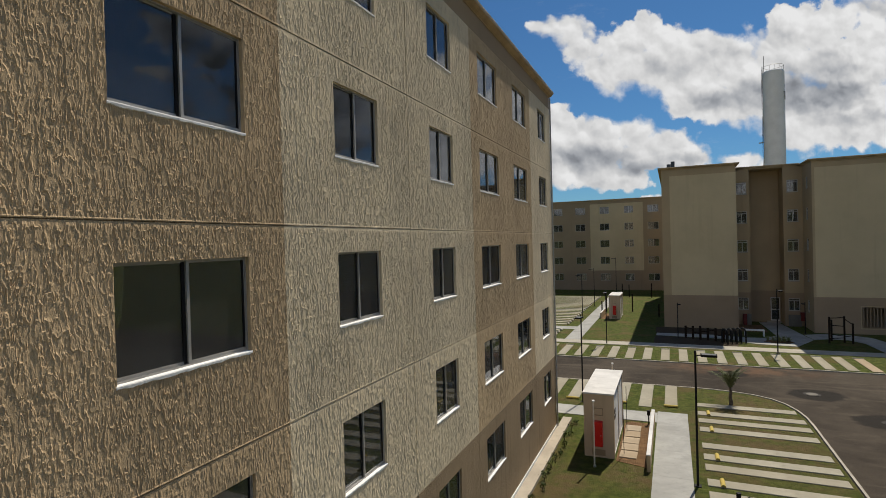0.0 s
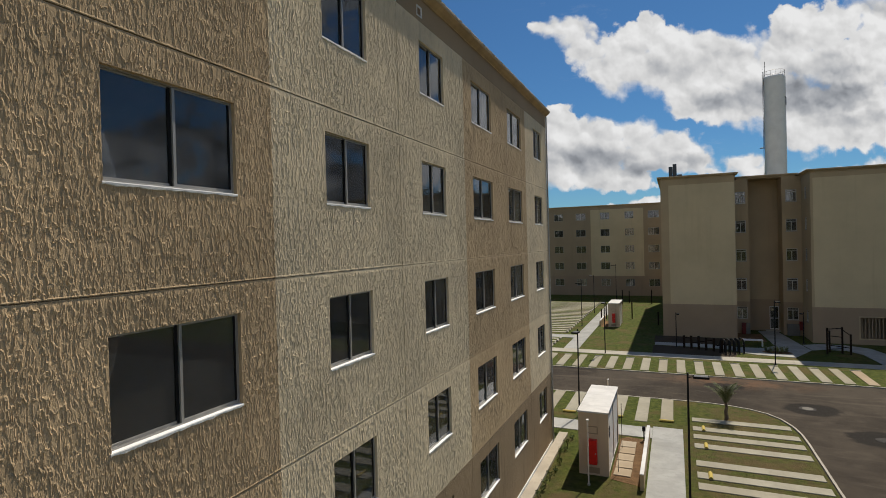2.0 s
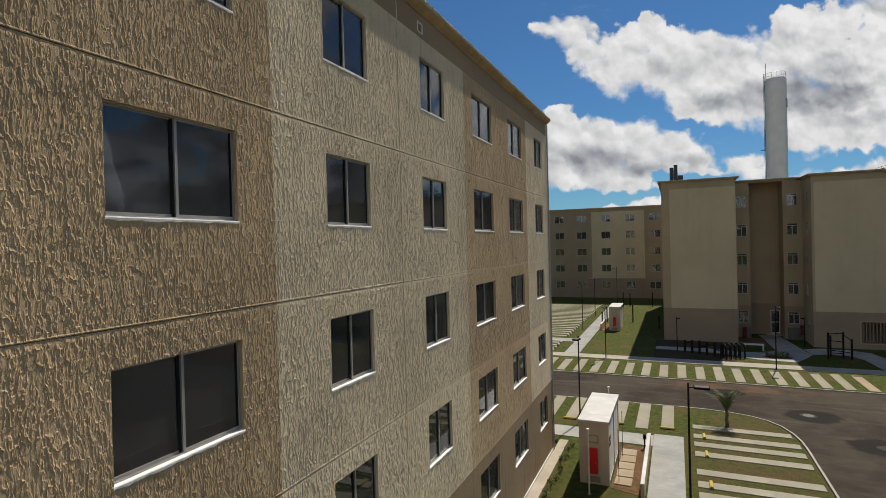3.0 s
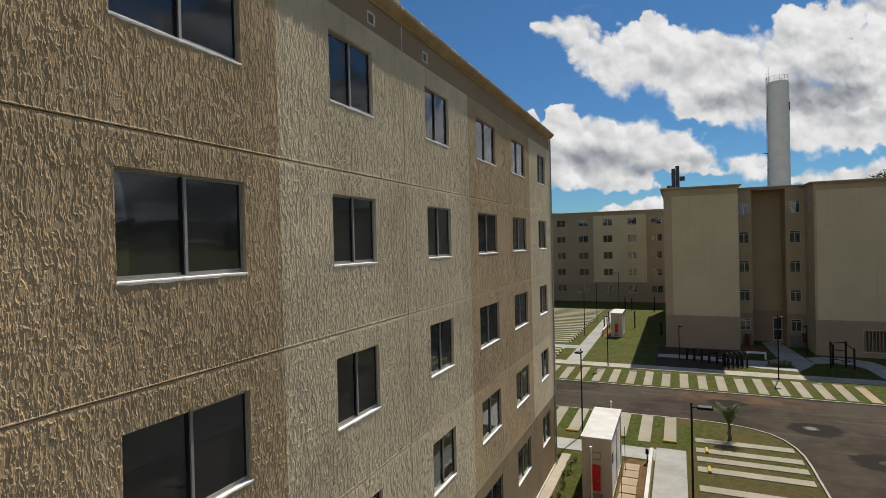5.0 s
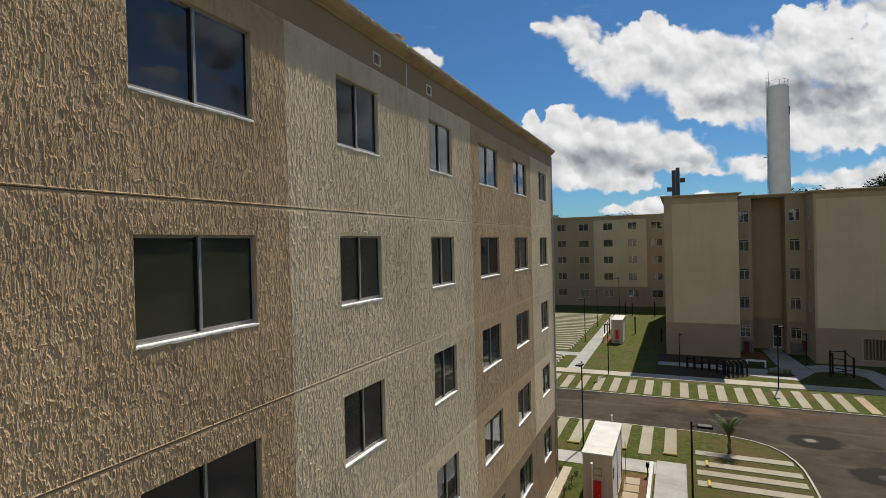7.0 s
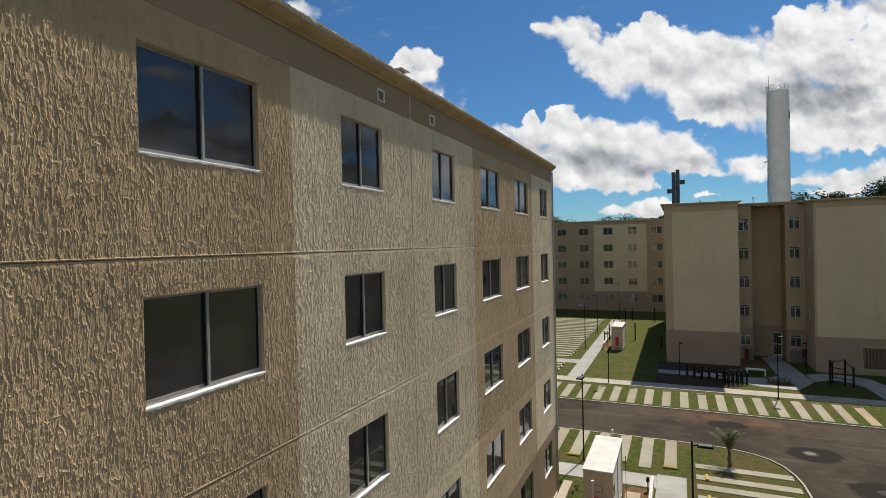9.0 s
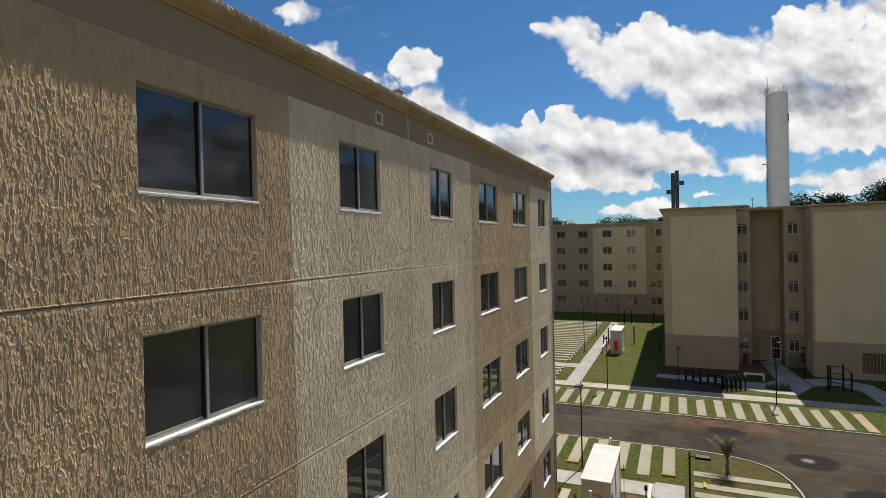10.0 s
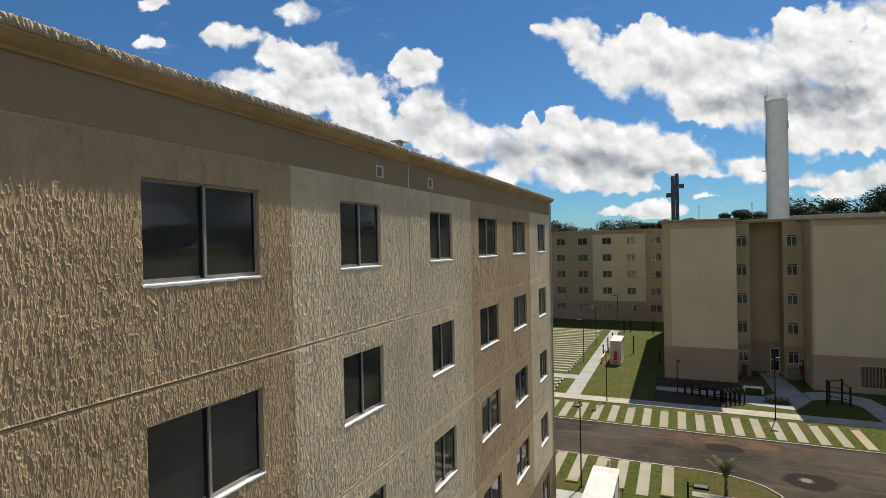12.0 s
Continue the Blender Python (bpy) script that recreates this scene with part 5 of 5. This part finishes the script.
def tuft(at, seed, size):
    """Spiky tuft of narrow arching blades."""
    rng = random.Random(seed)
    t = thing("tufted_plant", at, "spiky yellow-green tufted plant in the path bed", "plant", "plants in the path bed")
    bm = bmesh.new()
    for i in range(34):
        a, lean, ln = rng.uniform(0, 6.283), rng.uniform(0.15, 1.1), size * rng.uniform(0.7, 1.2)
        out = Vector((math.cos(a), math.sin(a), 0))
        side = Vector((-out.y, out.x, 0)) * 0.022
        pts = [Vector((0, 0, 0)), out * ln * math.sin(lean) * 0.5 + Vector((0, 0, ln * math.cos(lean) * 0.62)), out * ln * math.sin(lean) + Vector((0, 0, ln * math.cos(lean) * 0.9))]
        v = [bm.verts.new(p + s * side * w) for p, w in zip(pts, (1, 1, 0.15)) for s in (-1, 1)]
        bm.faces.new((v[0], v[1], v[3], v[2]))
        bm.faces.new((v[2], v[3], v[5], v[4]))
    part("leaves", bm, TUFT, t)
    part("crown_base", tube(bmesh.new(), [(0, 0, 0), (0, 0, 0.08)], 0.05, 8, 0.6), BARK, t)


structure("plant_bed", slab([(11.0, 46.75), (11.6, 46.35), (12.6, 46.3), (13.0, 46.8), (12.6, 47.4), (11.4, 47.45)], 0.0, 0.055), SOIL, "kidney-shaped planting bed in the path", "soil")
for i, (x, y) in enumerate(((11.3, 47.0), (11.6, 46.7), (11.95, 47.05), (12.3, 46.65), (12.6, 46.95), (12.0, 46.6), (12.35, 47.15))):
    tuft((x, y, 0.055), 80 + i, 0.42 + 0.05 * (i % 3))


def palm(at):
    """Young feather palm: a short ringed trunk and arching fronds of many leaflets."""
    rng = random.Random(11)
    p = thing("palm_tree", at, "young feather palm on the lawn by the kerb", "palm tree")
    bm = bmesh.new()
    pts = [(0.02 * math.sin(i), 0, i * 0.075) for i in range(12)]
    rings = []
    for i, (x, y, z) in enumerate(pts):
        r = 0.085 - 0.003 * i + (0.012 if i % 2 else 0)
        rings.append([bm.verts.new((x + r * math.cos(a), y + r * math.sin(a), z)) for a in [2 * math.pi * j / 10 for j in range(10)]])
    for a, b in zip(rings, rings[1:]):
        for j in range(10):
            bm.faces.new((a[j], a[(j + 1) % 10], b[(j + 1) % 10], b[j]))
    bm.faces.new(rings[-1])
    part("trunk", bm, BARK, p)
    for f in range(14):
        ang = f * 2.399 + rng.uniform(-.2, .2)
        lift = rng.uniform(0.9, 1.5)
        length = rng.uniform(0.95, 1.25)
        bm = bmesh.new()
        out = Vector((math.cos(ang), math.sin(ang), 0))
        spine = []
        for i in range(9):
            t = i / 8
            e = lift - t * t * rng.uniform(0.6, 1.1)
            spine.append((spine[-1] + (out * math.cos(e) + Vector((0, 0, math.sin(e)))) * length / 8) if spine else Vector((0, 0, 0.82)))
        tube(bm, spine, 0.012, 5, 0.3)
        side = out.cross(Vector((0, 0, 1)))
        for i in range(1, 9):
            for s in (-1, 1):
                for q in (0, 0.33, 0.66):
                    a = spine[i - 1].lerp(spine[i], q)
                    d = (spine[i] - spine[i - 1]).normalized()
                    ln = 0.24 * math.sin(math.pi * min(0.97, (i + q) / 9.5)) + 0.06
                    tip = a + (side * s * 0.8 + d * 0.65 + Vector((0, 0, -0.18 + rng.uniform(-.12, .12)))).normalized() * ln
                    w = d * 0.016
                    vs = [bm.verts.new(c) for c in (a - w, a + w, tip)]
                    bm.faces.new(vs)
        part("frond", bm, FROND, p)


palm((7.19, 29.2, 0))

# ---- road cover ----
cover = thing("manhole", (11.12, 32.4, ROAD_Z), "round pale manhole cover set in the asphalt", "manhole")
bm = bmesh.new()
tube(bm, [(0, 0, -0.02), (0, 0, 0.012)], 0.38, 28)
part("rim", bm, IRON, cover)
bm = bmesh.new()
tube(bm, [(0, 0, 0.0), (0, 0, 0.02)], 0.25, 28)
part("lid", bm, LIDC, cover)


# ---- court before the entrance ----
def timber_post(x, y, i):
    t = thing("timber_post", (x, y, 0), "dark timber exercise post with a side rail", "post", "exercise posts")
    part("post", boxes((-0.085, 0.085, -0.085, 0.085, 0, 0.98 + 0.04 * (i % 3)), bevel=0.01), TIMBER, t)
    z = (0.82, 0.5, 0.66)[i % 3]
    part("rail", tube(bmesh.new(), [(0.05, -0.03, z), (0.44, -0.21, z)], 0.045, 8), TIMBER, t)


for i in range(6):
    timber_post(5.62 + i * 0.52, 47.15 - i * 0.25, i)
for i in range(5):
    x, y = 8.27 + i * 0.32, 45.35 + i * 0.22
    hoop = thing("steel_hoop", (x, y, 0), "black tubular steel hoop in the row of bicycle stands", "bicycle stand", "bicycle stands", -62)
    pts = [(-0.36, 0, 0)] + [(-0.36 * math.cos(a), 0, 0.74 + 0.36 * math.sin(a)) for a in [math.pi * j / 10 for j in range(11)]] + [(0.36, 0, 0)]
    part("hoop", tube(bmesh.new(), pts, 0.06, 8), BLACK, hoop)
    for s in (-1, 1):
        part("flange", boxes((s * 0.36 - 0.09, s * 0.36 + 0.09, -0.08, 0.08, 0, 0.015)), BLACK, hoop)
bench = thing("bench", (10.0, 49.1, 0), "white concrete bench of a slab on two legs", "bench")
part("seat", boxes((0, 1.4, 0, 0.42, 0.44, 0.53), bevel=0.012), WHITE, bench)
for x in (0.0, 1.3):
    part("leg", boxes((x, x + 0.1, 0.02, 0.4, 0, 0.438), bevel=0.008), WHITE, bench)
frame_ = thing("climbing_frame", (15.25, 47.35, 0), "dark timber climbing frame with four posts and bars", "climbing frame")
for x, y, h in ((0, 0, 1.95), (1.45, 0.1, 1.5), (1.05, 0.55, 1.95), (0.35, 0.95, 1.6)):
    part("post", boxes((x - 0.055, x + 0.055, y - 0.055, y + 0.055, 0, h), bevel=0.01), TIMBER, frame_)
for a, b in (((0, 0, 1.85), (1.05, 0.55, 1.85)), ((0, 0, 1.8), (0.35, 0.95, 1.5)), ((1.45, 0.1, 1.4), (1.05, 0.55, 1.75)), ((0.35, 0.95, 1.2), (1.05, 0.55, 1.2)), ((0, 0, 0.35), (1.05, 0.55, 0.35)), ((0.35, 0.95, 0.5), (1.45, 0.1, 0.5))):
    part("bar", tube(bmesh.new(), [a, b], 0.03, 8), TIMBER, frame_)
hyd = thing("hydrant_cabinet", (14.95, 55.05, 0), "dull red hose cabinet on the wall beside the entrance", "cabinet")
part("box", boxes((0, 0.3, 0, 0.33, 0.5, 1.25), bevel=0.01), MAROON, hyd)
part("door", boxes((0.02, 0.28, -0.012, -0.001, 0.52, 1.23)), MAROON, hyd)
hyd = thing("hydrant_cabinet", (10.55, 55.08, 0), "dull red meter cabinet under the window", "cabinet")
part("box", boxes((0, 0.3, 0, 0.3, 0.0, 1.0), bevel=0.01), MAROON, hyd)
part("door", boxes((0.02, 0.28, -0.012, -0.001, 0.05, 0.95)), MAROON, hyd)
for x, w in ((10.87, 0.33), (14.08, 0.92)):
    cab = thing("meter_cabinet", (x, 55.1, 0), "dull grey louvred meter cabinet under the window", "cabinet", "meter cabinets")
    part("box", boxes((0, w, 0, 0.28, 0.0, 1.0), bevel=0.01), LIDC, cab)
    for i in range(8):
        part("louvre", boxes((0.03, w - 0.03, -0.014, -0.001, 0.08 + i * 0.11, 0.15 + i * 0.11)), LIDC, cab)
for i, (x, y, h) in enumerate(((-2.2, 58.6, 1.5), (-2.1, 62.0, 1.7), (0.6, 62.5, 1.9), (-1.6, 76.5, 1.9), (-0.8, 77.6, 1.7), (2.1, 77.3, 1.9), (3.4, 58.5, 1.3), (-2.0, 66.0, 1.6))):
    t = thing("dark_post", (x, y, 0), "thin dark post standing on the lawn", "post", "lawn posts")
    part("post", tube(bmesh.new(), [(0, 0, 0), (0, 0, h)], 0.07, 8), TIMBER, t)
    part("cap", boxes((-0.08, 0.08, -0.08, 0.08, h, h + 0.03)), TIMBER, t)


# ---- water tower ----
def water_tower(x, y, r, h):
    t = thing("water_tower", (x, y, 0), "tall white cylindrical water tower with ladder and top rail", "water tower")
    bm = bmesh.new()
    n = 40
    zs = [0, h * 0.25, h * 0.5, h * 0.75, h - 0.4, h]
    rings = [[bm.verts.new((r * math.cos(2 * math.pi * j / n), r * math.sin(2 * math.pi * j / n), z)) for j in range(n)] for z in zs]
    for a, b in zip(rings, rings[1:]):
        for j in range(n):
            f = bm.faces.new((a[j], a[(j + 1) % n], b[(j + 1) % n], b[j]))
            f.smooth = True
    top = bm.verts.new((0, 0, h + 0.35))
    for j in range(n):
        bm.faces.new((rings[-1][j], rings[-1][(j + 1) % n], top))
    part("tank", bm, TOWER, t)
    for z in (h * 0.36, h * 0.7, h - 0.3):
        band = bmesh.new()
        tube(band, [(0, 0, z), (0, 0, z + 0.06)], r + 0.012, 40)
        part("weld_band", band, TOWER, t)
    rail = part("top_rail", tube(bmesh.new(), [((r - 0.1) * math.cos(2 * math.pi * j / 24), (r - 0.1) * math.sin(2 * math.pi * j / 24), h + 1.0) for j in range(25)], 0.03, 6), ALU, t)
    for j in range(12):
        a = 2 * math.pi * j / 12
        part("rail_post", tube(bmesh.new(), [((r - 0.1) * math.cos(a), (r - 0.1) * math.sin(a), h), ((r - 0.1) * math.cos(a), (r - 0.1) * math.sin(a), h + 1.0)], 0.025, 6), ALU, rail)
    a = math.radians(193)
    c, s = math.cos(a), math.sin(a)
    lad = part("ladder", boxes((-0.22, -0.18, -0.03, 0.03, 2.0, h + 1.1), (0.18, 0.22, -0.03, 0.03, 2.0, h + 1.1)), BLACK, t)
    lad.location, lad.rotation_euler = (c * (r + 0.2), s * (r + 0.2), 0), (0, 0, a + math.pi / 2)
    rm = mesh_of("rung", boxes((-0.18, 0.18, -0.015, 0.015, 0, 0.03)), BLACK)
    for i in range(int(h / 0.6)):
        part("rung", rm, BLACK, lad, at=(0, 0, 2.2 + i * 0.6))
    part("mast", tube(bmesh.new(), [(-(r - 0.2), -0.2, h), (-(r - 0.2), -0.2, h + 3.0)], 0.04, 6), BLACK, t)
    part("platform", boxes((-r - 0.75, -r - 0.05, -0.4, 0.4, 25.0, 25.1), bevel=0.01), ALU, t)
    part("overflow_pipe", tube(bmesh.new(), [(r * 0.83, -r * 0.6, h - 4), (r * 0.9, -r * 0.66, h - 4.1), (r * 0.9, -r * 0.66, h - 5.5)], 0.07, 8), IRON, t)


water_tower(22.45, 114.0, 1.72, 37.8)

# ---- monument beyond ----
mon = thing("monument_cross", (3.65, 300.0, 4.4), "tall dark grey concrete cross of two slabs", "monument")
part("slab", boxes((-0.5, 1.4, 0, 2.0, 0, 41.4), bevel=0.1), plain("dark_concrete", (0.10, 0.105, 0.11), 0.85), mon)
part("slab", boxes((1.45, 3.3, 0.3, 2.2, 0, 42.7), bevel=0.1), bpy.data.materials["dark_concrete"], mon)
part("arm", boxes((3.35, 5.8, 0.5, 2.0, 35.0, 37.2), bevel=0.1), bpy.data.materials["dark_concrete"], mon)
part("arm", boxes((-2.8, -0.55, 0.3, 1.8, 30.6, 32.8), bevel=0.1), bpy.data.materials["dark_concrete"], mon)

# ---- far hall, poles and woods ----
hall = thing("far_hall", (30.5, 128.0, 0), "long low building with a pale roof behind the blocks", "building")
part("wall", boxes((-3, 60, 0, 14, -1, 16.4)), TAUPE, hall)
part("roof", boxes((-3.5, 60.5, -0.6, 14.6, 16.4, 17.1), bevel=0.05), KERBC, hall, "pale roof edge")
for i, (x, y, h) in enumerate(((12.8, 210, 25), (27.0, 190, 24), (60, 170, 25))):
    pl = thing("utility_pole", (x, y, 0), "distant utility pole on the hill", "pole", "utility poles")
    part("pole", tube(bmesh.new(), [(0, 0, 0), (0, 0, h)], 0.14, 6, 0.7), KERBC, pl)
    part("cross_arm", boxes((-0.3, 0.3, -0.06, 0.06, h - 0.8, h - 0.65)), TIMBER, pl)


def ground_z(x, y):
    r = math.hypot(x - 5, y - 30)
    rise = max(0.0, min(1.0, (r - 150) / 130))
    return -0.3 + rise * (13.0 + 4.0 * noise.noise((x / 130, y / 130, 0.3)))


def tree(at, h, spread, seed, leaf=0.5, count=800):
    """Tapered trunk, forking limbs, and a crown of loose leaf clumps."""
    rng = random.Random(seed)
    t = thing("tree", at, "broad dark green tree on the far slope", "tree", "far trees")
    tr = bmesh.new()
    tube(tr, [(0, 0, 0), (0.1, 0.05, h * 0.3), (0.0, 0.1, h * 0.6)], 0.035 * h, 8, 0.5)
    part("trunk", tr, BARK, t)
    bm = bmesh.new()
    for i in range(11):
        a = i * 2.4
        r = spread * (0.25 + 0.55 * rng.random())
        c = (r * math.cos(a), r * math.sin(a), h * rng.uniform(0.5, 0.92))
        lb = bmesh.new()
        tube(lb, [(0, 0.05, h * 0.45), (c[0] * 0.6, c[1] * 0.6, h * 0.5 + (c[2] - h * 0.5) * 0.4), c], 0.012 * h, 6, 0.3)
        part("limb", lb, BARK, t)
        s = spread * rng.uniform(0.28, 0.42)
        leaf_cloud(bm, rng, c, (s, s, s * 0.65), count, leaf, 0.3)
    part("crown", bm, WOODS, t)


def sheet_woods(name, seed, spots, leaf):
    """Distant woods as one mass of leaf clumps."""
    rng = random.Random(seed)
    bm = bmesh.new()
    for x, y, h, s in spots:
        z = ground_z(x, y)
        near = 52 < math.degrees(math.atan2(y - 30, x - 5)) < 118
        count = 460 if math.hypot(x - 5, y - 30) < 250 else 150
        for i in range(4):
            leaf_cloud(bm, rng, (x + rng.uniform(-.5, .5) * s, y + rng.uniform(-.5, .5) * s, z + h * rng.uniform(0.3, 0.8)), (s * 0.5, s * 0.5, h * 0.3), count if near else 50, leaf * (0.45 if near else 1.0), 0.3)
    ob = part(name, bm, WOODS)
    return tagged(ob, "dark green wooded ridge along the horizon", "woods", kind="stuff")


rng = random.Random(21)
spots = []
for i in range(430):
    a = rng.uniform(0, 2 * math.pi)
    r = rng.uniform(235, 330)
    spots.append((5 + r * math.cos(a), 30 + r * math.sin(a), rng.uniform(9, 15), rng.uniform(8, 14)))
for i in range(90):
    a = math.radians(rng.uniform(60, 118))
    r = rng.uniform(180, 250)
    spots.append((5 + r * math.cos(a), 30 + r * math.sin(a), rng.uniform(9, 14), rng.uniform(6, 11)))
for i in range(110):
    a = math.radians(rng.uniform(-40, 60))
    r = rng.uniform(250, 300)
    spots.append((5 + r * math.cos(a), 30 + r * math.sin(a), rng.uniform(11, 16), rng.uniform(12, 18)))
for i in range(16):
    spots.append((36 + i * 3.2, 178 + rng.uniform(-6, 6), 22 + 0.35 * i + rng.uniform(-1, 1.5), 7))
sheet_woods("far_woods", 3, spots, 2.4)
for i, (x, y, h, s) in enumerate(((44, 160, 23, 8), (52, 163, 26, 10), (62, 168, 27, 11), (37, 168, 22, 5.5), (27, 188, 23, 6), (22, 192, 22, 5), (72, 160, 26, 10), (-7, 215, 16, 6), (-1, 222, 18, 6), (12, 205, 19, 5), (40, 165, 19, 7), (48, 172, 21, 8), (57, 176, 23, 9), (67, 170, 25, 10), (50, 156, 19, 8), (64, 158, 24, 9))):
    tree((x, y, ground_z(x, y)), h, s, 200 + i)
